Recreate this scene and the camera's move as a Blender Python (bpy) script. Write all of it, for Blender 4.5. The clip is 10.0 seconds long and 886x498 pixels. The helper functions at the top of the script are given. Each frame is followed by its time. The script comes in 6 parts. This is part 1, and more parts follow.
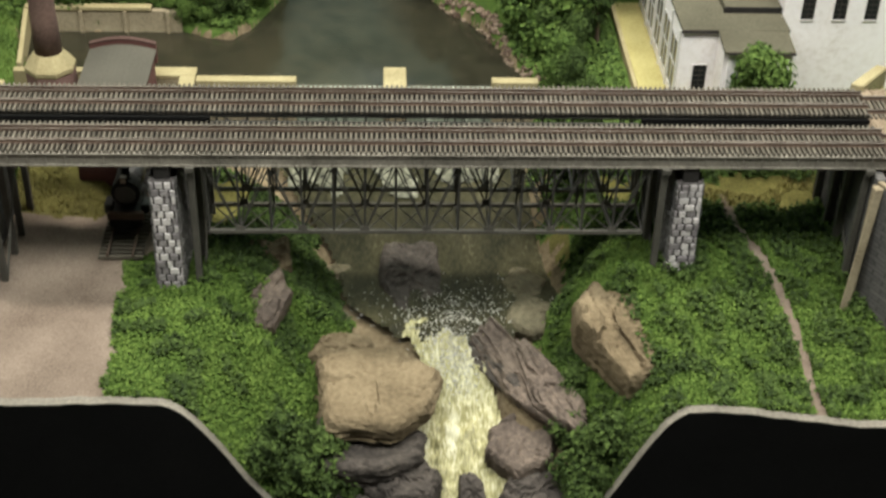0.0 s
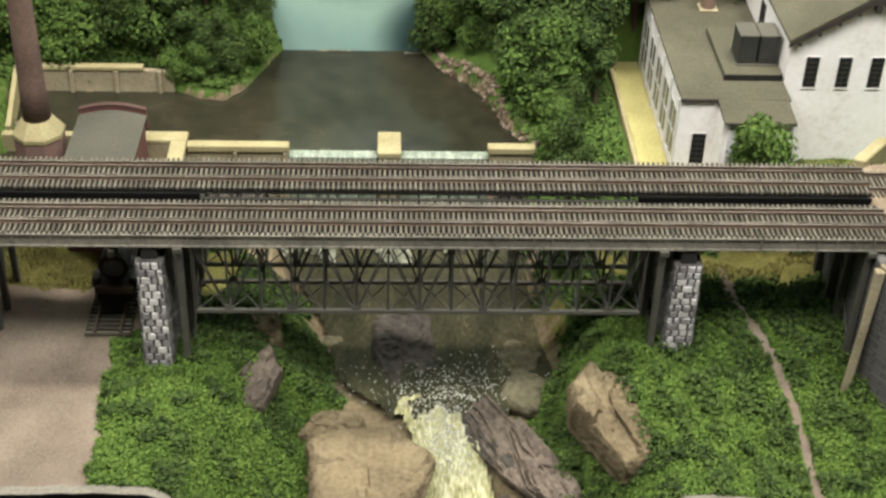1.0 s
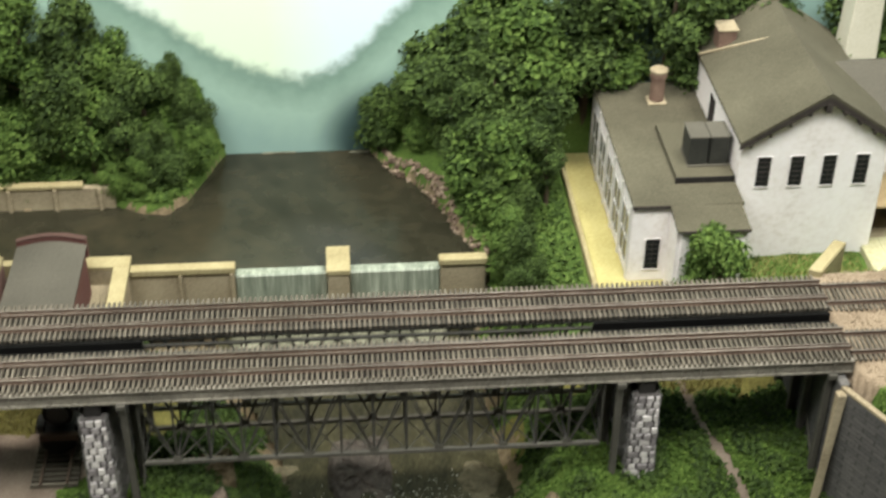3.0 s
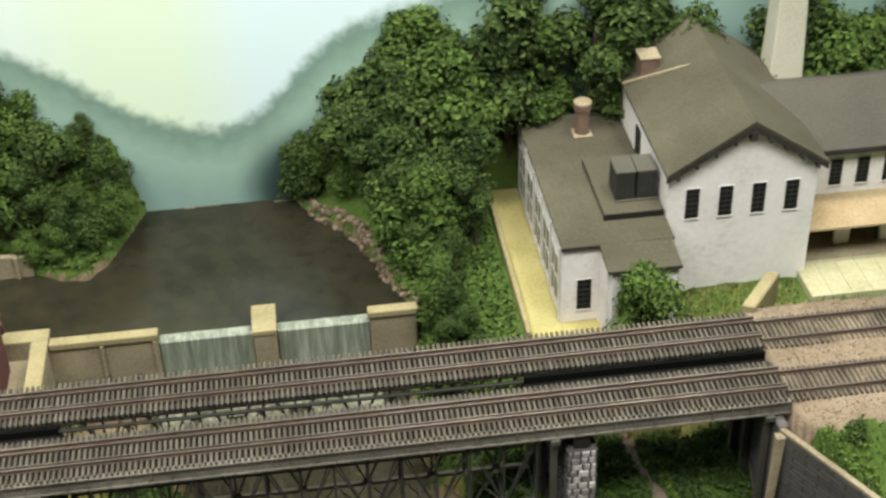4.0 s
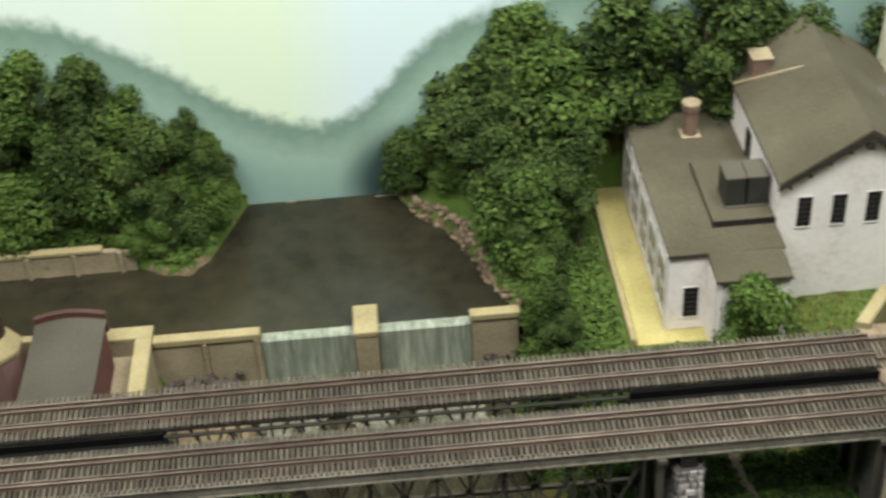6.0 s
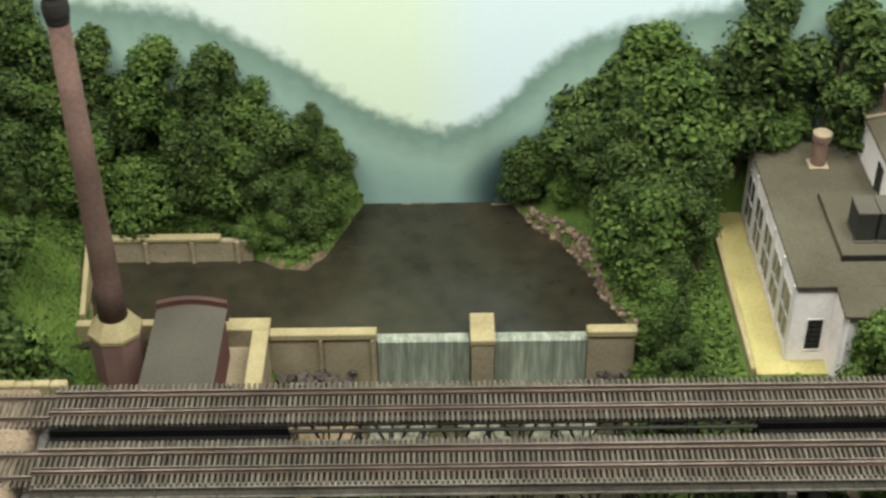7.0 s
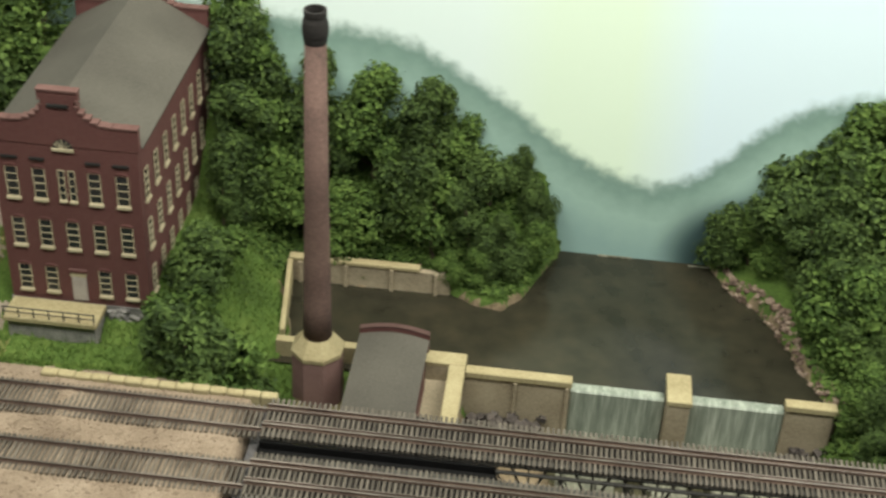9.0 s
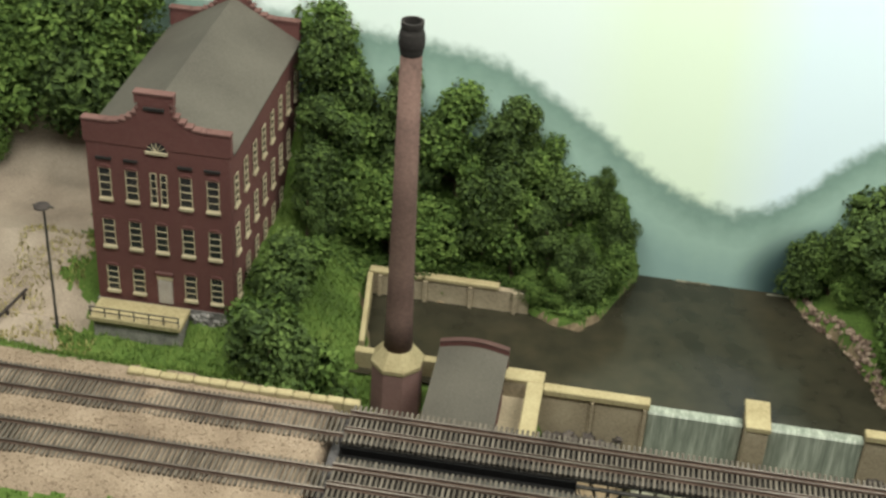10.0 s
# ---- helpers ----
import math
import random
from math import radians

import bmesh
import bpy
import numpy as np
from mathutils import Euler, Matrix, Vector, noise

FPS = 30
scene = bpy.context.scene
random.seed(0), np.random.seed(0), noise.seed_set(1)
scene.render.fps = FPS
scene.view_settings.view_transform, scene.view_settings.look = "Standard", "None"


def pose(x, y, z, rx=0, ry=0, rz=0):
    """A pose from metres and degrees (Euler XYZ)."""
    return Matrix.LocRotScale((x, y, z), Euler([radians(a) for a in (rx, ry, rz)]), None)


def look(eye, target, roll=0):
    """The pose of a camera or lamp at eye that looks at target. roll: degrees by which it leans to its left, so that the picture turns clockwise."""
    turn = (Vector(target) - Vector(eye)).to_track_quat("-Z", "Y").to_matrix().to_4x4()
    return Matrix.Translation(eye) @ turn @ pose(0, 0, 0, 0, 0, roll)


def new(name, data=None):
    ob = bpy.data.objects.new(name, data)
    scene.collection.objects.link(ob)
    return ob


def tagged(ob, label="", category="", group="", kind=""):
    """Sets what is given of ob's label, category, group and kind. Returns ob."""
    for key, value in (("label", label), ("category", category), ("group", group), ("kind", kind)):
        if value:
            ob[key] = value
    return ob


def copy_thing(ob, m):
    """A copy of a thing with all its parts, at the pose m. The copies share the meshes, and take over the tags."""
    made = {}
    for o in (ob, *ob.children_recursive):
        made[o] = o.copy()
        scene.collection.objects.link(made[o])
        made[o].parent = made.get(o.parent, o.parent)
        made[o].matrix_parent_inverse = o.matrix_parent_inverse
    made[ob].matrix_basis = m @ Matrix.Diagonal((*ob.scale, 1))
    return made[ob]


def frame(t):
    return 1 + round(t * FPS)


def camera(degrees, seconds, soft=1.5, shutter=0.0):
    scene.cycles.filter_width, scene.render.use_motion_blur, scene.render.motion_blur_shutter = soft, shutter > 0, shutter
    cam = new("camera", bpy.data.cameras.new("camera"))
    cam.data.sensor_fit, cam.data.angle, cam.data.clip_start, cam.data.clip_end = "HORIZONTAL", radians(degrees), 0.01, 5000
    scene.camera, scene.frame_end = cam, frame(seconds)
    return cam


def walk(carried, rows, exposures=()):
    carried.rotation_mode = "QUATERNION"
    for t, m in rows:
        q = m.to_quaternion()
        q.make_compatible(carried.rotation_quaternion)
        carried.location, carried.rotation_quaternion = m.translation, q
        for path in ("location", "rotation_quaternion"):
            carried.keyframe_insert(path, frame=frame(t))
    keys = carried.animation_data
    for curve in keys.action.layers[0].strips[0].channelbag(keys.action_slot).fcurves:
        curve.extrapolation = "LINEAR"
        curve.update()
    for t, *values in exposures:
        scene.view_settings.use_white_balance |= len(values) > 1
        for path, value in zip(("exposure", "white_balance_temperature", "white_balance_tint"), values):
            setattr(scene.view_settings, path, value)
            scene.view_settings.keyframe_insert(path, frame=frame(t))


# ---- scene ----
# the camera: seconds, eye, target, roll
cam = camera(34.27, 10.0, soft=2.6, shutter=0.5)
PATH = [
    (0, (0.0000, -0.9823, 0.5397), (0.0380, -0.2498, 0.0182), 1.83),
    (0.5, (0.0062, -0.9635, 0.5551), (0.0396, -0.2268, 0.0391), 1.70),
    (1, (0.0065, -0.9408, 0.5676), (0.0430, -0.2057, 0.0496), 2.01),
    (1.5, (0.0081, -0.9253, 0.5829), (0.0540, -0.1912, 0.0642), 1.98),
    (2, (0.0060, -0.9128, 0.5961), (0.0554, -0.1770, 0.0801), 2.21),
    (2.5, (0.0131, -0.8944, 0.6091), (0.0586, -0.1603, 0.0905), 0.56),
    (3, (0.0174, -0.8729, 0.6250), (0.0766, -0.1395, 0.1068), 0.54),
    (3.2, (0.0259, -0.8623, 0.6321), (0.0906, -0.1278, 0.1160), -0.50),
    (4.3, (0.0628, -0.8267, 0.6387), (0.1485, -0.0977, 0.1179), -2.61),
    (4.5, (0.0711, -0.8236, 0.6367), (0.1584, -0.0978, 0.1116), -3.15),
    (5, (0.0626, -0.8073, 0.6442), (0.1336, -0.1028, 0.0887), -3.52),
    (5.5, (0.0702, -0.8069, 0.6337), (0.1256, -0.0896, 0.0930), -4.40),
    (6, (0.0398, -0.8027, 0.6586), (0.0656, -0.0816, 0.1206), -3.58),
    (7.5, (-0.0366, -0.7956, 0.6620), (-0.0463, -0.0678, 0.1327), 0.50),
    (8, (-0.0533, -0.7953, 0.6599), (-0.0833, -0.0611, 0.1403), 1.24),
    (8.5, (-0.0745, -0.7957, 0.6575), (-0.1156, -0.0617, 0.1384), 2.41),
    (9, (-0.0977, -0.8008, 0.6606), (-0.1592, -0.0640, 0.1475), 3.06),
    (9.5, (-0.1120, -0.8089, 0.6595), (-0.1905, -0.0715, 0.1495), 3.70),
    (10, (-0.1170, -0.8165, 0.6495), (-0.2136, -0.0713, 0.1541), 3.65),
]
# the camera settles its exposure as the pale backdrop comes into view
EXPOSURES = [(0.0, -0.15), (0.5, 0.03), (1.5, 0.0), (3.0, -0.05), (4.5, -0.48), (5.0, -0.53), (5.5, -0.48), (6.0, -0.42), (7.5, -0.46), (9.0, -0.43), (10.0, -0.42)]
walk(cam, [(t, look(eye, target, roll)) for t, eye, target, roll in PATH], EXPOSURES)

# ---- light: a dim room, three lamps over the layout, an added front fill ----
world = bpy.data.worlds.new("world")
scene.world = world
world.use_nodes = True
world.node_tree.nodes["Background"].inputs[0].default_value = (0.9, 0.95, 1.0, 1)
world.node_tree.nodes["Background"].inputs[1].default_value = 0.02


def lamp(x, y, z, size_x, size_y, watts, colour):
    d = bpy.data.lights.new("ceiling_lamp", "AREA")
    d.shape, d.size, d.size_y, d.energy, d.color = "RECTANGLE", size_x, size_y, watts, colour
    ob = new("ceiling_lamp", d)
    ob.matrix_world = look((x, y, z), (x, -0.05, 0.0))
    return ob


for lx in (-0.42, 0.21, 0.48):
    lamp(lx, -0.02, 1.0, 0.16, 0.10, 5.5, (1.0, 0.95, 0.82))
# added broad fill, no real lamp: brightens house fronts and backdrop
lamp(0.02, -0.66, 1.25, 1.8, 0.35, 36.0, (0.99, 1.0, 0.90))


# ---- materials ----
def material(name, colours, rough=0.85, coarse=25.0, fine=400.0, bump=0.25, metal=0.0, stops=(0.3, 0.7), spread=0.0, spec=0.3, dist=0.0006):
    """Two scales of colour noise and a fine relief; colours: two or three tones."""
    m = bpy.data.materials.new(name)
    m.use_nodes = True
    n, l = m.node_tree.nodes, m.node_tree.links
    b = n["Principled BSDF"]
    b.inputs["Roughness"].default_value, b.inputs["Metallic"].default_value = rough, metal
    b.inputs["Specular IOR Level"].default_value = spec
    geo = n.new("ShaderNodeNewGeometry")
    big, small = n.new("ShaderNodeTexNoise"), n.new("ShaderNodeTexNoise")
    big.inputs["Scale"].default_value, small.inputs["Scale"].default_value = coarse, fine
    big.inputs["Detail"].default_value, small.inputs["Detail"].default_value = 4, 3
    l.new(geo.outputs["Position"], big.inputs["Vector"])
    l.new(geo.outputs["Position"], small.inputs["Vector"])
    add = n.new("ShaderNodeMath")
    add.operation = "MULTIPLY_ADD"
    add.inputs[1].default_value = 0.55
    half = n.new("ShaderNodeMath")
    half.operation = "MULTIPLY"
    half.inputs[1].default_value = 0.45
    l.new(small.outputs["Fac"], half.inputs[0])
    l.new(big.outputs["Fac"], add.inputs[0])
    l.new(half.outputs[0], add.inputs[2])
    value = add
    if spread:
        info = n.new("ShaderNodeObjectInfo")
        isl = n.new("ShaderNodeNewGeometry")
        both = n.new("ShaderNodeMath")
        both.operation = "ADD"
        l.new(info.outputs["Random"], both.inputs[0])
        l.new(isl.outputs["Random Per Island"], both.inputs[1])
        frac = n.new("ShaderNodeMath")
        frac.operation = "FRACT"
        l.new(both.outputs[0], frac.inputs[0])
        off = n.new("ShaderNodeMath")
        off.operation = "MULTIPLY_ADD"
        off.inputs[1].default_value, = (spread,)
        l.new(frac.outputs[0], off.inputs[0])
        sub = n.new("ShaderNodeMath")
        sub.operation = "SUBTRACT"
        sub.inputs[1].default_value = spread / 2
        l.new(add.outputs[0], sub.inputs[0])
        l.new(sub.outputs[0], off.inputs[2])
        value = off
    ramp = n.new("ShaderNodeValToRGB")
    e = ramp.color_ramp.elements
    e[0].position, e[1].position = stops
    e[0].color, e[1].color = (*colours[0], 1), (*colours[-1], 1)
    if len(colours) == 3:
        e.new(sum(stops) / 2).color = (*colours[1], 1)
    l.new(value.outputs[0], ramp.inputs[0])
    l.new(ramp.outputs[0], b.inputs["Base Color"])
    if bump:
        bp = n.new("ShaderNodeBump")
        bp.inputs["Strength"].default_value, bp.inputs["Distance"].default_value = bump, dist
        l.new(small.outputs["Fac"], bp.inputs["Height"])
        l.new(bp.outputs[0], b.inputs["Normal"])
    return m


def bricked(m, colour_a, colour_b, mortar, width, height, amount=1.0):
    """Lays courses of brick into a material, along x plus y and up z."""
    n, l = m.node_tree.nodes, m.node_tree.links
    b = n["Principled BSDF"]
    geo, sep, comb, add = n.new("ShaderNodeNewGeometry"), n.new("ShaderNodeSeparateXYZ"), n.new("ShaderNodeCombineXYZ"), n.new("ShaderNodeMath")
    l.new(geo.outputs["Position"], sep.inputs[0])
    l.new(sep.outputs[0], add.inputs[0])
    l.new(sep.outputs[1], add.inputs[1])
    l.new(add.outputs[0], comb.inputs[0])
    l.new(sep.outputs[2], comb.inputs[1])
    t = n.new("ShaderNodeTexBrick")
    t.inputs["Scale"].default_value = 1.0
    t.inputs["Brick Width"].default_value, t.inputs["Row Height"].default_value, t.inputs["Mortar Size"].default_value = width, height, height * 0.1
    t.inputs["Color1"].default_value, t.inputs["Color2"].default_value, t.inputs["Mortar"].default_value = (*colour_a, 1), (*colour_b, 1), (*mortar, 1)
    l.new(comb.outputs[0], t.inputs["Vector"])
    mix = n.new("ShaderNodeMix")
    mix.data_type, mix.blend_type = "RGBA", "MIX"
    mix.inputs["Factor"].default_value = amount
    old = b.inputs["Base Color"].links[0].from_socket
    l.new(old, mix.inputs["A"])
    l.new(t.outputs["Color"], mix.inputs["B"])
    l.new(mix.outputs["Result"], b.inputs["Base Color"])
    return m


GRASS = material("grass_turf", ((0.038, 0.062, 0.014), (0.07, 0.122, 0.023), (0.12, 0.165, 0.04)), 1.0, 30, 500, 0.6)
BLADE = material("grass_blades", ((0.045, 0.082, 0.013), (0.086, 0.148, 0.025), (0.145, 0.21, 0.047)), 0.9, 30, 300, 0, spread=0.5)
WEED = material("weed_leaves", ((0.05, 0.090, 0.016), (0.086, 0.148, 0.026), (0.142, 0.218, 0.044)), 0.9, 40, 300, 0, spread=0.5)
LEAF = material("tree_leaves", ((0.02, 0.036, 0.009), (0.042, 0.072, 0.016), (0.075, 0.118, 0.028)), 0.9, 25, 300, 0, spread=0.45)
LEAF_B = material("tree_leaves_light", ((0.03, 0.056, 0.011), (0.058, 0.104, 0.019), (0.10, 0.157, 0.034)), 0.9, 25, 300, 0, spread=0.45)
BARK = material("bark", ((0.05, 0.035, 0.025), (0.12, 0.09, 0.06)), 0.9, 80, 900, 0.4)
DIRT = material("dirt", ((0.105, 0.077, 0.06), (0.182, 0.141, 0.113), (0.27, 0.215, 0.175)), 1.0, 22, 700, 0.7)
BALLAST = material("ballast", ((0.15, 0.110, 0.078), (0.25, 0.192, 0.137), (0.36, 0.288, 0.215)), 1.0, 30, 900, 1.0, dist=0.0012)
ROCK = material("rock", ((0.10, 0.076, 0.046), (0.185, 0.142, 0.088), (0.275, 0.218, 0.14)), 0.95, 28, 300, 0.9, dist=0.002)
# brown rock, painted darker to hold the shade under bridge and ledges
ROCK_DARK = material("dark_rock", ((0.034, 0.029, 0.027), (0.075, 0.064, 0.057), (0.13, 0.11, 0.092)), 0.9, 30, 300, 0.9, dist=0.002)
ROCK_BROWN = material("brown_rock", ((0.06, 0.048, 0.042), (0.125, 0.098, 0.082), (0.23, 0.18, 0.145)), 0.92, 28, 300, 0.9, dist=0.002)
ROCK_BED = material("olive_bed_rock", ((0.06, 0.052, 0.034), (0.12, 0.105, 0.068), (0.19, 0.165, 0.11)), 0.92, 24, 300, 0.8, dist=0.002)
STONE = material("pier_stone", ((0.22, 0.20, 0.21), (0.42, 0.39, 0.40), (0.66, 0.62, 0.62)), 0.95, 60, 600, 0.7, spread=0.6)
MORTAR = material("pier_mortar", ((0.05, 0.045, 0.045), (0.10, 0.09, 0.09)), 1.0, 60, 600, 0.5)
# pier stone darkened to carry the shade of the pier sides
STONE_SHADED = material("abutment_stone", ((0.06, 0.057, 0.06), (0.12, 0.114, 0.114), (0.19, 0.178, 0.165)), 0.95, 25, 500, 0.7)
ABUT_STONE = bricked(material("coursed_stone", ((0.05, 0.048, 0.05), (0.10, 0.096, 0.096), (0.165, 0.155, 0.145)), 0.95, 25, 500, 0.7), (0.075, 0.072, 0.074), (0.135, 0.128, 0.125), (0.04, 0.038, 0.038), 0.0075, 0.0034, 0.6)
CONCRETE = material("concrete", ((0.18, 0.144, 0.0936), (0.302, 0.252, 0.173), (0.396, 0.338, 0.238)), 0.9, 30, 500, 0.3)
COPING = material("pale_coping", ((0.21, 0.17, 0.088), (0.32, 0.272, 0.152), (0.41, 0.355, 0.21)), 0.85, 30, 500, 0.25)
WALKWAY = material("yellow_walkway", ((0.30, 0.26, 0.10), (0.42, 0.37, 0.155), (0.50, 0.45, 0.215)), 0.9, 20, 500, 0.2)
PLASTER = material("white_stucco", ((0.70, 0.64, 0.62), (0.86, 0.81, 0.82), (0.92, 0.88, 0.90)), 0.9, 22, 260, 0.3, stops=(0.28, 0.62))
WHITE_TRIM = material("white_trim", ((0.58, 0.56, 0.54), (0.76, 0.74, 0.72)), 0.7, 40, 500, 0.1)
ROOF_TAN = material("tan_roofing", ((0.048, 0.043, 0.029), (0.082, 0.075, 0.052), (0.118, 0.108, 0.077)), 0.95, 16, 700, 0.35)
ROOF_GREY = material("grey_roofing", ((0.056, 0.051, 0.043), (0.08, 0.074, 0.061), (0.105, 0.097, 0.081)), 0.95, 16, 700, 0.3)
DARK_WOOD = material("dark_timber", ((0.025, 0.02, 0.02), (0.06, 0.05, 0.045)), 0.85, 80, 700, 0.3)
TIE = material("tie_timber", ((0.058, 0.05, 0.04), (0.1, 0.087, 0.069), (0.145, 0.127, 0.102)), 0.9, 90, 900, 0.4, spread=0.3)
RAIL = material("worn_rail_steel", ((0.095, 0.08, 0.068), (0.19, 0.165, 0.145)), 0.38, 60, 700, 0.1, metal=0.8, spec=0.5)
def brushed(m):
    """Fine scratches along the rail spread a lamp's glint across it."""
    n, l = m.node_tree.nodes, m.node_tree.links
    t = n.new("ShaderNodeCombineXYZ")
    t.inputs[1].default_value = 1.0
    b = n["Principled BSDF"]
    b.inputs["Anisotropic"].default_value = 0.9
    l.new(t.outputs[0], b.inputs["Tangent"])


brushed(RAIL)
RAIL_SIDE = material("rusty_rail_web", ((0.07, 0.045, 0.035), (0.15, 0.10, 0.075)), 0.8, 60, 700, 0.2)
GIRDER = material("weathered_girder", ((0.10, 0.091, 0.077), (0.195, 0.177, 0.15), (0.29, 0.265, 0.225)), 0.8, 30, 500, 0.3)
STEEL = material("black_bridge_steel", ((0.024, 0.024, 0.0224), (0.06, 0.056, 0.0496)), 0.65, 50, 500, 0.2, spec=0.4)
STEEL_GREY = material("dusty_bridge_steel", ((0.0525, 0.0495, 0.0435), (0.112, 0.105, 0.09)), 0.75, 40, 500, 0.25)
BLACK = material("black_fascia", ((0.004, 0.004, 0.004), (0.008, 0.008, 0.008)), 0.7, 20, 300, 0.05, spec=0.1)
BRICK = bricked(material("mill_brick", ((0.075, 0.028, 0.025), (0.11, 0.042, 0.038), (0.145, 0.06, 0.054)), 0.9, 22, 500, 0.3), (0.092, 0.033, 0.03), (0.125, 0.048, 0.043), (0.15, 0.09, 0.08), 0.0026, 0.0009, 0.6)
CHIMNEY_BRICK = bricked(material("chimney_brick", ((0.045, 0.030, 0.026), (0.12, 0.074, 0.062), (0.19, 0.125, 0.10)), 0.9, 34, 420, 0.3), (0.11, 0.064, 0.055), (0.15, 0.093, 0.078), (0.16, 0.115, 0.095), 0.0026, 0.0009, 0.35)
BASE_BRICK = bricked(material("chimney_base_brick", ((0.13, 0.07, 0.063), (0.19, 0.11, 0.10), (0.25, 0.155, 0.14)), 0.9, 22, 500, 0.3), (0.17, 0.095, 0.085), (0.22, 0.13, 0.115), (0.22, 0.16, 0.14), 0.0026, 0.0009, 0.5)
DRY = material("dry_grass", ((0.16, 0.14, 0.05), (0.30, 0.26, 0.10), (0.42, 0.37, 0.16)), 0.95, 40, 300, 0, spread=0.5)
CREAM = material("cream_trim", ((0.34, 0.29, 0.19), (0.52, 0.455, 0.31)), 0.8, 60, 500, 0.15)
# real soot and black parts; also shade painted under ties and platform edge
SOOT_AND_SHADE = material("soot", ((0.01, 0.009, 0.009), (0.03, 0.027, 0.025)), 0.9, 40, 500, 0.2)
SHORE = material("shore_stone", ((0.09, 0.06, 0.045), (0.2, 0.145, 0.11), (0.34, 0.26, 0.2)), 0.95, 120, 700, 0.8, spread=0.5)
RUBBLE = material("rubble_foundation", ((0.09, 0.085, 0.08), (0.2, 0.19, 0.18), (0.33, 0.31, 0.29)), 0.95, 120, 700, 0.8, spread=0.5)
ENGINE = material("engine_black", ((0.012, 0.012, 0.013), (0.035, 0.033, 0.033)), 0.45, 80, 600, 0.1, spec=0.5)
PIPE = material("roof_flue", ((0.12, 0.07, 0.06), (0.25, 0.17, 0.13)), 0.8, 80, 600, 0.3)
FOAM = material("foam", ((0.04, 0.045, 0.03), (0.10, 0.10, 0.07), (0.24, 0.24, 0.18)), 0.5, 60, 300, 0.8, stops=(0.3, 0.65), dist=0.002)
TANK = material("dark_green_tank", ((0.022, 0.024, 0.022), (0.05, 0.05, 0.045)), 0.6, 50, 500, 0.2)
FALLS = material("painted_falls", ((0.085, 0.11, 0.088), (0.23, 0.26, 0.212), (0.46, 0.49, 0.415)), 0.4, 60, 300, 0.5, spec=0.5)
ROOM = material("room_paint", ((0.42, 0.42, 0.40), (0.5, 0.5, 0.48)), 0.9, 3, 30, 0.05)
ROOM_FLOOR = material("room_floor", ((0.01, 0.01, 0.01), (0.02, 0.02, 0.02)), 0.9, 5, 60, 0.1)


def stretched(m, sx, sy, sz):
    """Scales the noise of a material unevenly, so that it runs in streaks."""
    n, l = m.node_tree.nodes, m.node_tree.links
    for t in [k for k in n if k.bl_idname == "ShaderNodeTexNoise"]:
        mp = n.new("ShaderNodeMapping")
        mp.inputs["Scale"].default_value = (sx, sy, sz)
        l.new(t.inputs["Vector"].links[0].from_socket, mp.inputs["Vector"])
        l.new(mp.outputs[0], t.inputs["Vector"])
    return m


stretched(FALLS, 2.5, 1.0, 0.18)


def glassy(name, colour, rough, ior=1.45):
    m = bpy.data.materials.new(name)
    m.use_nodes = True
    b = m.node_tree.nodes["Principled BSDF"]
    b.inputs["Base Color"].default_value = (*colour, 1)
    b.inputs["Roughness"].default_value, b.inputs["IOR"].default_value = rough, ior
    return m


PANE = glassy("dark_pane", (0.02, 0.022, 0.024), 0.12)


def pond_material():
    m = material("pond_resin", ((0.0135, 0.0135, 0.009), (0.0263, 0.0248, 0.0165), (0.0413, 0.036, 0.0225)), 0.16, 9, 60, 0.04, spec=0.38, dist=0.0004)
    return m


POND = pond_material()


def rapids_material():
    """Gloss-painted broken water: white and straw flecks over olive; the straw includes painted-in yellow light."""
    m = stretched(material("rapids", ((0.17, 0.16, 0.075), (0.44, 0.41, 0.21), (0.80, 0.78, 0.58)), 0.28, 40, 330, 0.9, stops=(0.36, 0.64), spec=0.5, dist=0.002), 2.2, 0.6, 0.6)
    return m


RAPIDS = rapids_material()
STREAM = stretched(material("slow_stream", ((0.022, 0.022, 0.012), (0.06, 0.055, 0.03), (0.19, 0.175, 0.115)), 0.36, 25, 330, 0.5, stops=(0.4, 0.78), spec=0.06, dist=0.001), 1.4, 0.6, 0.6)


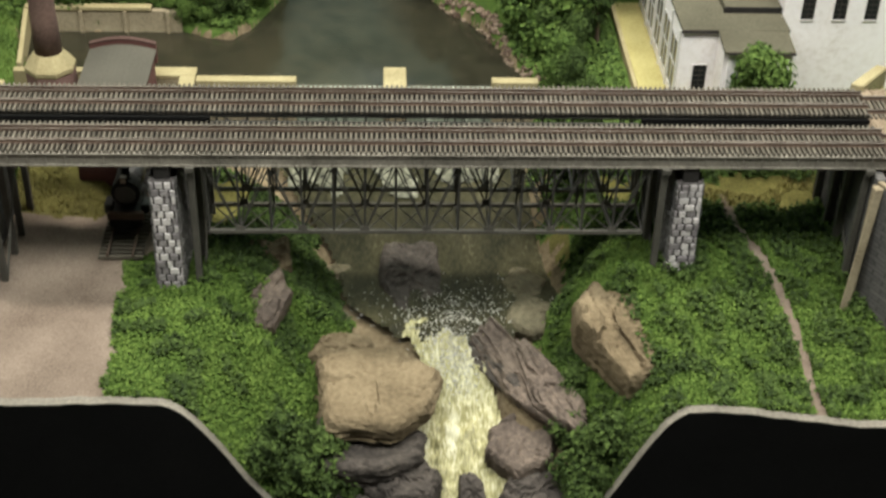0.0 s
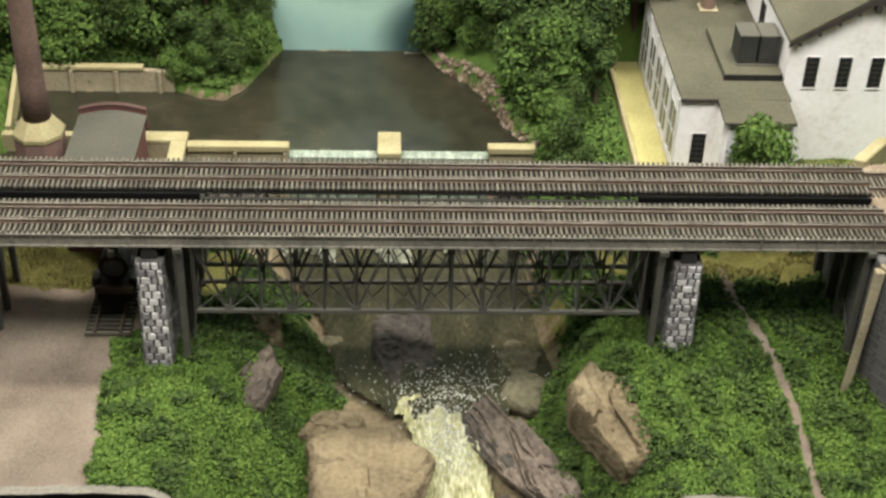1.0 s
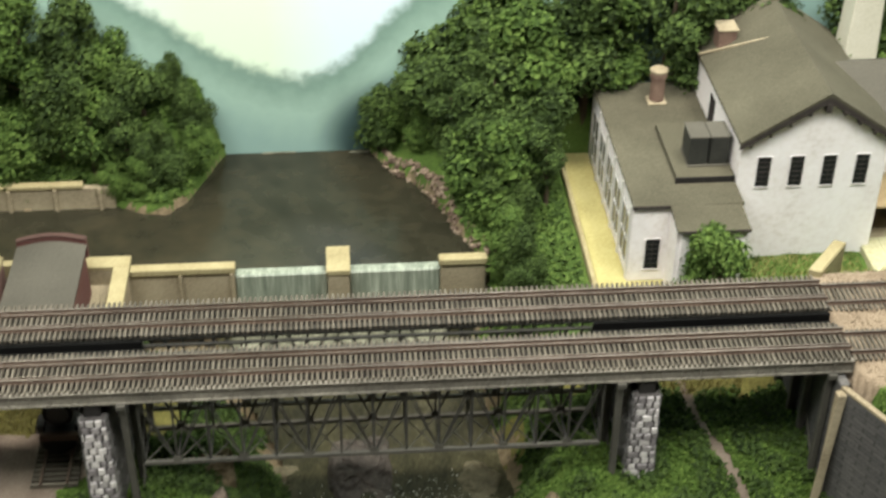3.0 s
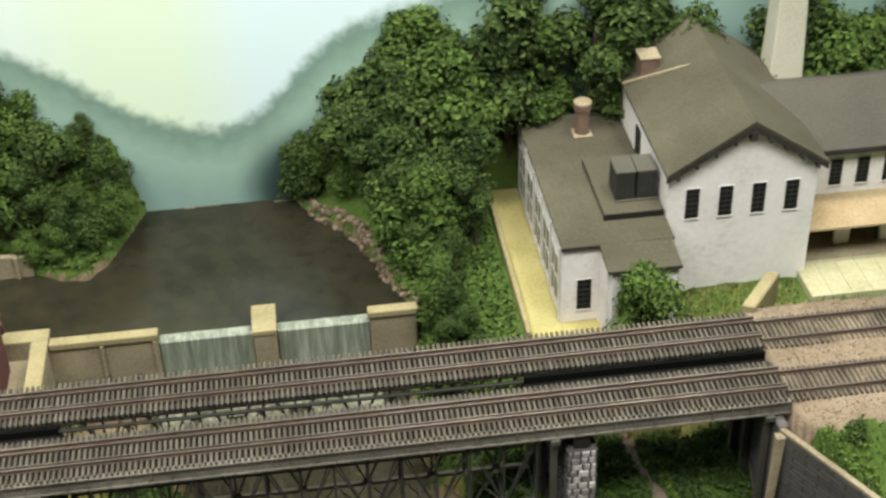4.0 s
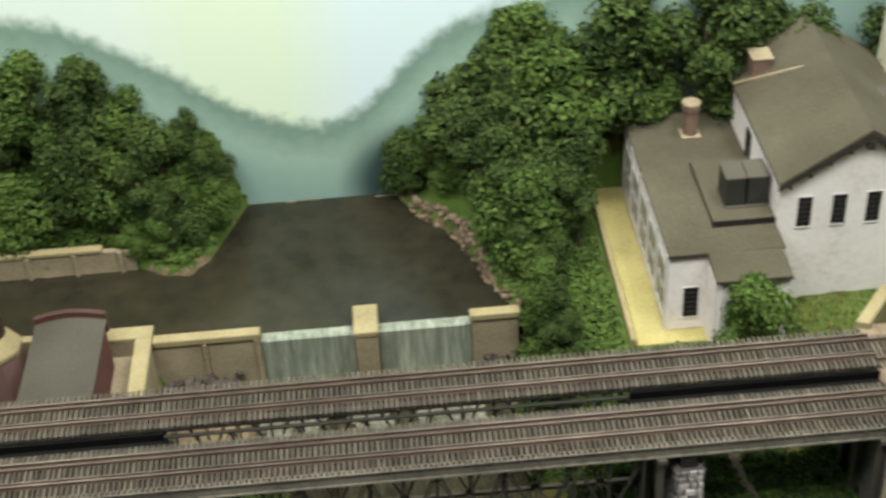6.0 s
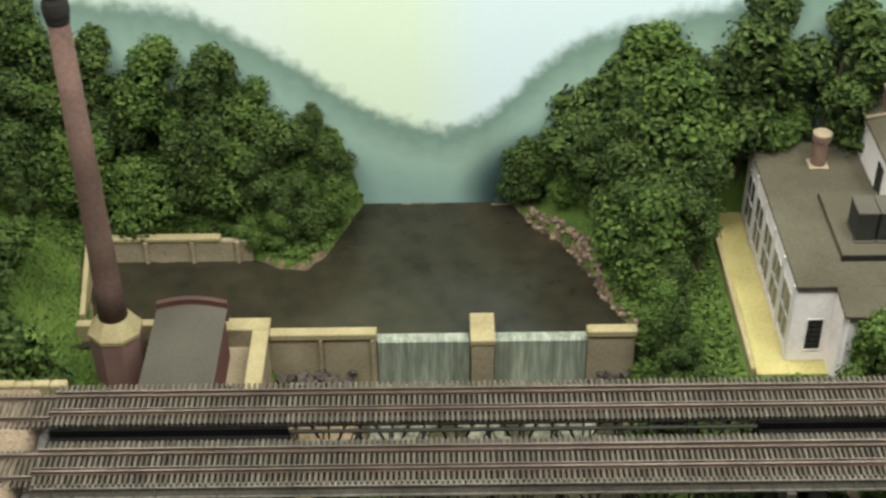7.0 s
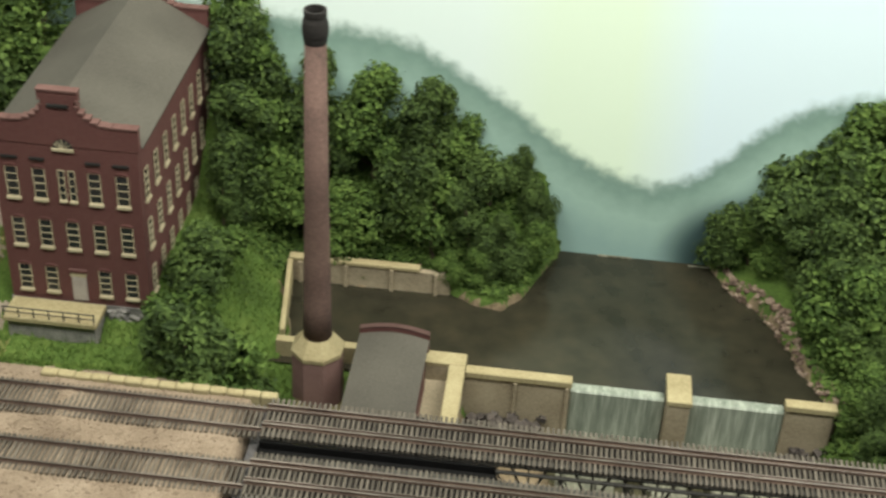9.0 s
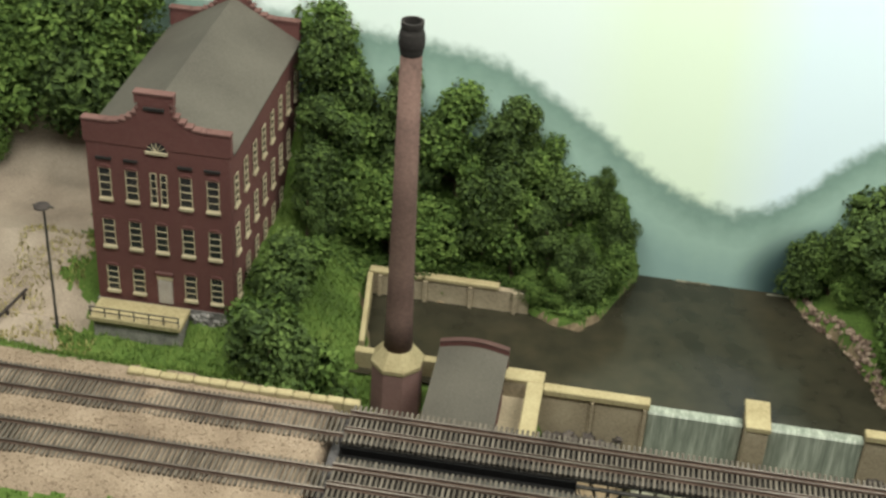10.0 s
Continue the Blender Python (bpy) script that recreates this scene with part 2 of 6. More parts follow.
def backdrop_material():
    """Airbrushed sky over two misty hills that meet in a valley."""
    m = bpy.data.materials.new("painted_backdrop")
    m.use_nodes = True
    n, l = m.node_tree.nodes, m.node_tree.links
    b = n["Principled BSDF"]
    b.inputs["Roughness"].default_value, b.inputs["Specular IOR Level"].default_value = 0.9, 0.1
    geo, sep = n.new("ShaderNodeNewGeometry"), n.new("ShaderNodeSeparateXYZ")
    l.new(geo.outputs["Position"], sep.inputs[0])
    reach = n.new("ShaderNodeMapRange")
    reach.inputs["From Min"].default_value, reach.inputs["From Max"].default_value = -0.6, 0.6
    l.new(sep.outputs[0], reach.inputs["Value"])
    prof = n.new("ShaderNodeValToRGB")
    prof.color_ramp.interpolation = "B_SPLINE"
    e = prof.color_ramp.elements
    heights = ((0.0, 0.20), (0.13, 0.186), (0.26, 0.170), (0.32, 0.166), (0.355, 0.142), (0.39, 0.117), (0.425, 0.083), (0.457, 0.062), (0.483, 0.055), (0.51, 0.060), (0.537, 0.094), (0.565, 0.130), (0.60, 0.147), (0.64, 0.155), (0.69, 0.168), (0.75, 0.19), (1.0, 0.215))
    e[0].position, e[1].position = 0.0, 1.0
    e[0].color, e[1].color = (heights[0][1],) * 3 + (1,), (heights[-1][1],) * 3 + (1,)
    for p, z in heights[1:-1]:
        e.new(p).color = (z, z, z, 1)
    l.new(reach.outputs[0], prof.inputs[0])
    rough = n.new("ShaderNodeTexNoise")
    rough.inputs["Scale"].default_value, rough.inputs["Detail"].default_value = 90, 5
    l.new(geo.outputs["Position"], rough.inputs["Vector"])
    wob = n.new("ShaderNodeMath")
    wob.operation = "MULTIPLY_ADD"
    wob.inputs[1].default_value = 0.022
    l.new(rough.outputs["Fac"], wob.inputs[0])
    l.new(prof.outputs[0], wob.inputs[2])
    depth = n.new("ShaderNodeMath")
    depth.operation = "SUBTRACT"
    l.new(wob.outputs[0], depth.inputs[0])
    l.new(sep.outputs[2], depth.inputs[1])
    hill = n.new("ShaderNodeMapRange")
    hill.inputs["From Min"].default_value, hill.inputs["From Max"].default_value = -0.003, 0.016
    hill.interpolation_type = "SMOOTHSTEP"
    l.new(depth.outputs[0], hill.inputs["Value"])
    mist = n.new("ShaderNodeMapRange")
    mist.inputs["From Min"].default_value, mist.inputs["From Max"].default_value = 0.01, 0.075
    l.new(depth.outputs[0], mist.inputs["Value"])
    tone = n.new("ShaderNodeValToRGB")
    t = tone.color_ramp.elements
    t[0].position, t[1].position = 0.0, 1.0
    t[0].color, t[1].color = (0.19, 0.30, 0.255, 1), (0.265, 0.40, 0.375, 1)
    t.new(0.5).color = (0.34, 0.495, 0.43, 1)
    l.new(mist.outputs[0], tone.inputs[0])
    sky = n.new("ShaderNodeValToRGB")
    s = sky.color_ramp.elements
    s[0].position, s[1].position = 0.465, 0.515
    s[0].color, s[1].color = (0.79, 0.94, 0.77, 1), (0.76, 0.92, 1.0, 1)
    s.new(0.415).color = (0.79, 0.94, 0.77, 1)
    s.new(0.365).color = (0.80, 0.93, 0.90, 1)
    l.new(reach.outputs[0], sky.inputs[0])
    mix = n.new("ShaderNodeMix")
    mix.data_type = "RGBA"
    l.new(hill.outputs[0], mix.inputs["Factor"])
    l.new(sky.outputs[0], mix.inputs["A"])
    l.new(tone.outputs[0], mix.inputs["B"])
    # a darker far slope low on the right side of the valley
    slope = n.new("ShaderNodeVectorMath")
    slope.operation = "SUBTRACT"
    slope.inputs[1].default_value = (0.058, 0.0, 0.0)
    flat = n.new("ShaderNodeVectorMath")
    flat.operation = "MULTIPLY"
    flat.inputs[1].default_value = (1.0 / 0.060, 0.0, 1.0 / 0.056)
    away = n.new("ShaderNodeVectorMath")
    away.operation = "LENGTH"
    l.new(geo.outputs["Position"], slope.inputs[0])
    l.new(slope.outputs[0], flat.inputs[0])
    l.new(flat.outputs[0], away.inputs[0])
    near = n.new("ShaderNodeMapRange")
    near.interpolation_type = "SMOOTHSTEP"
    near.inputs["From Min"].default_value, near.inputs["From Max"].default_value = 1.2, 0.6
    l.new(away.outputs["Value"], near.inputs["Value"])
    shade = n.new("ShaderNodeMix")
    shade.data_type = "RGBA"
    shade.inputs["B"].default_value = (0.045, 0.08, 0.08, 1)
    l.new(near.outputs[0], shade.inputs["Factor"])
    l.new(mix.outputs["Result"], shade.inputs["A"])
    l.new(shade.outputs["Result"], b.inputs["Base Color"])
    return m


BACKDROP = backdrop_material()

# ---- mesh helpers ----
BOX_F = ((0, 3, 2, 1), (4, 5, 6, 7), (0, 1, 5, 4), (1, 2, 6, 5), (2, 3, 7, 6), (3, 0, 4, 7))


class Shape:
    """Collects points and faces for one mesh."""

    def __init__(self):
        self.v, self.f = [], []

    def add(self, verts, faces):
        k = len(self.v)
        self.v += [tuple(p) for p in verts]
        self.f += [tuple(i + k for i in q) for q in faces]
        return self

    def box(self, x0, x1, y0, y1, z0, z1, m=None):
        p = [Vector(q) for q in ((x0, y0, z0), (x1, y0, z0), (x1, y1, z0), (x0, y1, z0), (x0, y0, z1), (x1, y0, z1), (x1, y1, z1), (x0, y1, z1))]
        return self.add([m @ q for q in p] if m else p, BOX_F)

    def beam(self, a, b, w, d=None, up=(0, 0, 1)):
        """A bar of square or flat section from a to b."""
        a, b = Vector(a), Vector(b)
        ax = (b - a).normalized()
        u = ax.cross(Vector(up))
        u = u.normalized() if u.length > 1e-6 else Vector((1, 0, 0))
        v = u.cross(ax)
        d = d or w
        c = [(-1, -1), (1, -1), (1, 1), (-1, 1)]
        return self.add([p + u * (i * w / 2) + v * (j * d / 2) for p in (a, b) for i, j in c], BOX_F)

    def ring(self, centre, radii, sides=16, turn=0.0, closed=True):
        """A lathe of (radius, z) pairs round centre (x, y)."""
        k = len(self.v)
        for r, z in radii:
            self.v += [(centre[0] + r * math.cos(turn + 2 * math.pi * i / sides), centre[1] + r * math.sin(turn + 2 * math.pi * i / sides), z) for i in range(sides)]
        for j in range(len(radii) - 1):
            self.f += [(k + j * sides + i, k + j * sides + (i + 1) % sides, k + (j + 1) * sides + (i + 1) % sides, k + (j + 1) * sides + i) for i in range(sides)]
        if closed:
            self.f.append(tuple(k + i for i in reversed(range(sides))))
            self.f.append(tuple(k + (len(radii) - 1) * sides + i for i in range(sides)))
        return self

    def prism(self, outline, a, b, axis="y"):
        """An outline of pairs pushed from a to b along an axis: (x, z) along y, (y, z) along x, (x, y) along z."""
        place = {"y": lambda p, q: (p[0], q, p[1]), "x": lambda p, q: (q, p[0], p[1]), "z": lambda p, q: (p[0], p[1], q)}[axis]
        k = len(outline)
        verts = [place(p, a) for p in outline] + [place(p, b) for p in outline]
        faces = [tuple(range(k)), tuple(reversed(range(k, 2 * k)))] + [(i + k, (i + 1) % k + k, (i + 1) % k, i) for i in range(k)]
        return self.add(verts, faces)

    def mesh(self, name, mat, smooth=False, bevel=0.0):
        me = bpy.data.meshes.new(name)
        me.from_pydata(self.v, [], self.f)
        bm = bmesh.new()
        bm.from_mesh(me)
        if len(self.v) < 20000:
            bmesh.ops.recalc_face_normals(bm, faces=bm.faces)
        if bevel:
            edges = [e for e in bm.edges if len(e.link_faces) == 2 and e.calc_face_angle(0) > 0.5]
            bmesh.ops.bevel(bm, geom=edges, offset=bevel, segments=1, affect="EDGES", clamp_overlap=True)
        bm.to_mesh(me)
        bm.free()
        if smooth:
            me.polygons.foreach_set("use_smooth", [True] * len(me.polygons))
        for mm in mat if isinstance(mat, (list, tuple)) else [mat]:
            me.materials.append(mm)
        return me


def part(name, shape, mat, parent=None, label="", smooth=False, bevel=0.0):
    ob = new(name, shape.mesh(name, mat, smooth, bevel) if isinstance(shape, Shape) else shape)
    if parent:
        ob.parent = parent
    if label:
        ob["label"] = label
    return ob


def thing(name, x=0, y=0, z=0, label="", category="", group="", kind=""):
    ob = new(name)
    ob.empty_display_size = 0.01
    ob.matrix_basis = pose(x, y, z)
    return tagged(ob, label, category, group, kind)


def settled(ob, *parts):
    """Puts world-placed parts under a thing whose base is elsewhere."""
    for p in parts:
        p.parent = ob
        p.matrix_parent_inverse = ob.matrix_basis.inverted()


def under(ob, name, shape, mat, label="", smooth=False, bevel=0.0):
    p = part(name, shape, mat, None, label, smooth, bevel)
    settled(ob, p)
    return p


def under_part(ob, base, name, shape, mat, label="", smooth=False, bevel=0.0):
    p = part(name, shape, mat, None, label, smooth, bevel)
    p.parent = base
    p.matrix_parent_inverse = (ob.matrix_basis @ base.matrix_parent_inverse @ base.matrix_basis).inverted() if base.parent else base.matrix_basis.inverted()
    return p


rng = random.Random(7)


def sm(a, b, v):
    t = min(1.0, max(0.0, (v - a) / (b - a)))
    return t * t * (3 - 2 * t)


def mix(a, b, t):
    return a + (b - a) * t


def rough(x, y, s, amp, z=0.0):
    return amp * noise.noise(Vector((x * s, y * s, z)))

# ---- the lie of the land ----
FRONT, BACK = -0.33, 0.178
DECK0, DECK1, DECK_Z = -0.256, 0.323, 0.069
POND_Z = -0.011


def stream_x(y):
    return mix(0.05, 0.012, sm(-0.18, 0.0, y))


def stream_z(y):
    z = mix(-0.086, -0.056, sm(-0.15, -0.01, y))
    z = mix(-0.100, z, sm(-0.225, -0.195, y))
    return mix(-0.158, z, sm(-0.34, -0.215, y))


def stream_w(y):
    """Half the water's width."""
    return mix(mix(mix(0.032, 0.018, sm(-0.30, -0.225, y)), 0.062, sm(-0.222, -0.17, y)), 0.082, sm(-0.14, -0.02, y))


def floor_left(y):
    near = mix(mix(-0.040, -0.015, sm(-0.30, -0.22, y)), stream_x(y) - stream_w(y), sm(-0.22, -0.17, y))
    return mix(near, -0.125, sm(-0.095, -0.06, y))


def floor_right(y):
    return mix(mix(0.122, 0.105, sm(-0.33, -0.22, y)), stream_x(y) + stream_w(y), sm(-0.22, -0.17, y))


def shore(x, y):
    """Above zero inside the pond."""
    left = mix(-0.276, -0.292, sm(0.03, 0.09, y))
    top = 0.100 if x < -0.165 else mix(0.098, 0.086, sm(-0.165, -0.135, x)) + 0.13 * sm(-0.128, -0.055, x)
    right = 0.118 - 0.026 * sm(0.0, 0.08, y) - 0.058 * sm(0.07, 0.19, y)
    return min(x - left, right + rough(x, y, 60, 0.004) - x, top + rough(x, y, 70, 0.004) - y, y - 0.004)


def ground(x, y):
    c, w = stream_x(y), stream_w(y)
    low = stream_z(y) - 0.006
    left = -0.036 + 0.006 * sm(-0.2, -0.3, x) + 0.008 * sm(-0.13, -0.08, y) - 0.010 * sm(-0.12, -0.06, x) * sm(-0.10, -0.2, y)
    left = mix(left, -0.004, sm(-0.02, 0.02, y))
    left += 0.006 * sm(-0.125, -0.105, y) * sm(-0.192, -0.202, x) * sm(-0.275, -0.262, x) * (1 - sm(-0.03, 0.02, y))
    left += 0.020 * sm(-0.29, -0.36, x) * sm(-0.14, -0.09, y) + 0.036 * sm(-0.275, -0.36, x) * sm(-0.08, 0.0, y) + 0.020 * sm(-0.468, -0.49, x) * sm(-0.09, -0.06, y) * sm(0.06, -0.02, y)
    if y > 0.1:
        left += 0.07 * sm(0.10, 0.19, y) * sm(0.004, 0.06, -shore(x, y))
    right = mix(-0.044, -0.022, sm(-0.30, -0.215, y)) - 0.012 * sm(0.2, 0.30, x) * sm(-0.18, -0.24, y)
    right = mix(right, -0.004, sm(-0.15, -0.05, y)) + 0.05 * sm(0.06, 0.19, y) * sm(0.05, 0.13, x) * mix(1.0, sm(0.149, 0.156, y), sm(0.172, 0.190, x))
    if 0.196 < x < 0.252 and -0.046 < y < 0.150:
        right -= 0.008
    bank_l, bank_r = mix(mix(0.095, 0.075, sm(-0.30, -0.1, y)), 0.03, sm(-0.095, -0.06, y)), mix(0.066, 0.055, sm(-0.30, -0.1, y))
    fl, fr = floor_left(y), floor_right(y)
    low = mix(low, low + 0.022, sm(-0.215, -0.26, y) * sm(w, w + 0.02, abs(x - c)))
    h = mix(left, low, sm(fl - bank_l, fl, x)) if x < c else mix(low, right, sm(fr, fr + bank_r, x))
    if y > 0.010 or (y > 0.0 and not -0.15 < x < 0.124):
        s = shore(x, y)
        h2 = left if x < 0 else right
        h = mix(h2, -0.035, sm(-0.006, 0.006, s))
    bed = 0.0634
    fall_l = mix(mix(0.02, bed, sm(-0.33, -0.236, y)), mix(0.044, bed, sm(-0.105, -0.124, y)), sm(-0.2, -0.19, y))
    if x < -0.3 and y > -0.2:
        fall_l = mix(bed, 0.029 + 0.010 * sm(-0.468, -0.49, x), sm(-0.125, -0.07, y)) + 0.05 * sm(0.10, 0.19, y) * sm(-0.47, -0.53, x)
    edge = -0.262 - 0.020 * sm(-0.12, -0.10, y) - 0.05 * sm(-0.09, -0.06, y)
    if y < -0.05:
        h = mix(h, max(h, fall_l), sm(edge, edge - (0.006 if y > -0.24 else 0.05) - 0.03 * sm(-0.12, -0.08, y), x))
    wing = 0.319 + max(0.0, -0.225 - y) * 0.58
    fall_r = mix(mix(0.036, bed, sm(-0.285, -0.228, y)), mix(-0.003, bed, sm(-0.090, -0.123, y)), sm(-0.2, -0.19, y))
    h = mix(h, max(h, fall_r), sm(wing, wing + 0.005, x))
    return h


def zone(x, y):
    """0 turf, 1 dirt, 2 ballast, 3 rock, 4 straw-coloured bank, 5 pale gravel road."""
    j = rough(x, y, 45, 0.010) + rough(x, y, 160, 0.006)
    wing = 0.319 + max(0.0, -0.225 - y) * 0.58
    if (x < -0.262 + j * 0.2 and -0.243 + j < y < -0.118 + j * 0.5) or (x > wing and -0.238 + j < y < -0.121 + j * 0.3):
        return 2
    if x < -0.47 and y > -0.1 and abs(x + 0.545 + 0.18 * (y - 0.02) + j * 2) < 0.055:
        return 5
    if -0.262 < x < -0.170 + j * 0.7 + 0.02 * sm(-0.2, -0.16, y) and y < -0.135 + j:
        return 1
    if y < -0.13 and abs(x - 0.262 - 0.13 * (-0.24 - y) + 0.006 * math.sin(30 * y)) < 0.0035 + j * 0.2:
        return 1
    c, w = stream_x(y), stream_w(y)
    if y < 0.0 and min(c - w - 0.022, floor_left(y) - 0.012) + j * 2 < x < max(c + w + 0.018, floor_right(y) + 0.006) + j * 2:
        return 3
    if y > 0.0 and abs(shore(x, y)) < 0.0035 + j * 0.6:
        return 3
    if -0.150 + j < y < -0.02 and -0.262 < x < -0.155 + j:
        return 4
    if -0.155 + j < y < -0.03 and (-0.26 < x < -0.10 + j or (x > 0.11 + j and -0.142 + j < y < -0.112 + j)) and x < 0.32 and noise.noise(Vector((x * 30, y * 30, 3))) > -0.12:
        return 4
    return 0


GRAVEL = material("pale_gravel", ((0.17, 0.135, 0.105), (0.28, 0.23, 0.18), (0.38, 0.32, 0.255)), 1.0, 26, 800, 0.8)
STRAW = material("straw_turf", ((0.055, 0.052, 0.016), (0.125, 0.115, 0.034), (0.21, 0.19, 0.06)), 1.0, 30, 500, 0.6)


def build_ground():
    x0, x1, step = -0.78, 0.66, 0.003
    nx, ny = int((x1 - x0) / step), int((BACK + 0.004 - FRONT) / step)
    verts, faces, kinds = [], [], []
    for j in range(ny + 1):
        y = FRONT + j * step
        for i in range(nx + 1):
            x = x0 + i * step
            verts.append((x, y, ground(x, y) + rough(x, y, 90, 0.0012) + rough(x, y, 25, 0.0022)))
    for j in range(ny):
        for i in range(nx):
            a = j * (nx + 1) + i
            faces.append((a, a + 1, a + nx + 2, a + nx + 1))
            kinds.append(zone(x0 + (i + 0.5) * step, FRONT + (j + 0.5) * step))
    me = bpy.data.meshes.new("ground")
    me.from_pydata(verts, [], faces)
    for m in (GRASS, DIRT, BALLAST, ROCK, STRAW, GRAVEL):
        me.materials.append(m)
    me.polygons.foreach_set("material_index", kinds)
    me.polygons.foreach_set("use_smooth", [True] * len(faces))
    return tagged(new("ground", me), "sculpted model scenery of turf, dirt, ballast and rock", "ground", kind="structure")


build_ground()


def surface(x, y):
    return ground(x, y) + rough(x, y, 90, 0.0012) + rough(x, y, 25, 0.0022)


# fascia: a black panel cut to the terrain's front edge
fascia = Shape()
cut = [(-0.78 + 0.006 * i, surface(-0.78 + 0.006 * i, FRONT) + 0.0015) for i in range(241)]
fascia.prism([(-0.78, -0.5)] + [(0.66, -0.5)] + cut[::-1], FRONT - 0.006, FRONT - 0.0005)
lip = Shape()
for (xa, za), (xb, zb) in zip(cut, cut[1:]):
    lip.add([(xa, FRONT - 0.0062, za - 0.0004), (xb, FRONT - 0.0062, zb - 0.0004), (xb, FRONT + 0.0003, zb - 0.0004), (xa, FRONT + 0.0003, za - 0.0004), (xa, FRONT - 0.0062, za + 0.0003), (xb, FRONT - 0.0062, zb + 0.0003), (xb, FRONT + 0.0003, zb + 0.0003), (xa, FRONT + 0.0003, za + 0.0003)], BOX_F)
tagged(part("trim", lip, GIRDER), "worn pale edge along the top of the fascia", "trim", kind="structure")
tagged(part("fascia", fascia, BLACK), "black painted fascia board cut to the terrain edge", "fascia", kind="structure")

# backdrop, room
tagged(part("backdrop", Shape().box(-1.1, 1.0, BACK, BACK + 0.004, -0.12, 0.62), BACKDROP), "pale backdrop airbrushed with misty green hills and sky", "backdrop", kind="structure")
tagged(part("floor", Shape().box(-2.2, 2.2, -2.6, 0.9, -1.12, -1.1), ROOM_FLOOR), "dark floor of the layout room", "floor", kind="structure")
tagged(part("ceiling", Shape().box(-2.2, 2.2, -2.6, 0.9, 1.36, 1.4), ROOM), "plain pale ceiling of the layout room", "ceiling", kind="structure")
for nm, bx in (("wall_north", (-2.2, 2.2, 0.9, 0.95)), ("wall_south", (-2.2, 2.2, -2.65, -2.6)), ("wall_west", (-2.25, -2.2, -2.6, 0.9)), ("wall_east", (2.2, 2.25, -2.6, 0.9))):
    tagged(part(nm, Shape().box(*bx, -1.1, 1.36), ROOM), "plain grey wall of the layout room", "wall", kind="structure")

# ---- water ----
def sheet(fn, x0, x1, y0, y1, step, inside):
    s, ids = Shape(), {}
    nx, ny = round((x1 - x0) / step), round((y1 - y0) / step)

    def vid(i, j):
        if (i, j) not in ids:
            x, y = x0 + i * step, y0 + j * step
            ids[i, j] = len(s.v)
            s.v.append((x, y, fn(x, y)))
        return ids[i, j]

    for j in range(ny):
        for i in range(nx):
            if inside(x0 + (i + 0.5) * step, y0 + (j + 0.5) * step):
                s.f.append((vid(i, j), vid(i + 1, j), vid(i + 1, j + 1), vid(i, j + 1)))
    return s


pond = sheet(lambda x, y: POND_Z + rough(x, y, 40, 0.0002), -0.31, 0.14, -0.001, BACK, 0.004, lambda x, y: shore(x, y) > -0.014)
tagged(part("water", pond, POND, smooth=True), "still dark brown resin mill pond behind the dam", "pond", kind="structure")


def stream_top(x, y):
    run = sm(-0.175, -0.215, y)
    return stream_z(y) + 0.004 + run * (rough(x, y, 120, 0.004, 2) + rough(x * 2, y, 160, 0.003, 5)) + rough(x, y, 200, 0.0012)


slow = sheet(stream_top, -0.10, 0.16, -0.213, -0.006, 0.003, lambda x, y: y > -0.206 + rough(x, y, 70, 0.016) and abs(x - stream_x(y)) < stream_w(y) + 0.014)
tagged(part("water", slow, STREAM, smooth=True), "shallow olive stream below the dam", "stream", kind="structure")
fast = sheet(stream_top, -0.02, 0.14, FRONT, -0.180, 0.002, lambda x, y: y < -0.203 + rough(x, y, 70, 0.016) and abs(x - stream_x(y)) < stream_w(y) + 0.006)
tagged(part("water", fast, RAPIDS, smooth=True), "white and straw-coloured rapids tumbling between rocks", "rapids", kind="structure")

foam = sheet(lambda x, y: stream_z(y) + 0.0062 + rough(x, y, 110, 0.002), -0.072, 0.09, -0.085, 0.001, 0.003, lambda x, y: y > -0.055 + rough(x, y, 35, 0.05) and (x < 0.004 or x > 0.012 or y < -0.02))
tagged(part("water", foam, FOAM, smooth=True), "pale foam where the falls meet the stream", "foam", kind="structure")
for fx0, fx1, fy in ((-0.052, -0.024, 0.1760), (0.022, 0.040, 0.1735)):
    tagged(part("trim", Shape().box(fx0, fx1, fy, fy + 0.0016, POND_Z - 0.001, POND_Z + 0.0012), FOAM, bevel=0.0004), "thin pale line where the pond meets the backdrop", "trim", kind="structure")

# ---- bridge ----
TIE_STEP = 0.0033


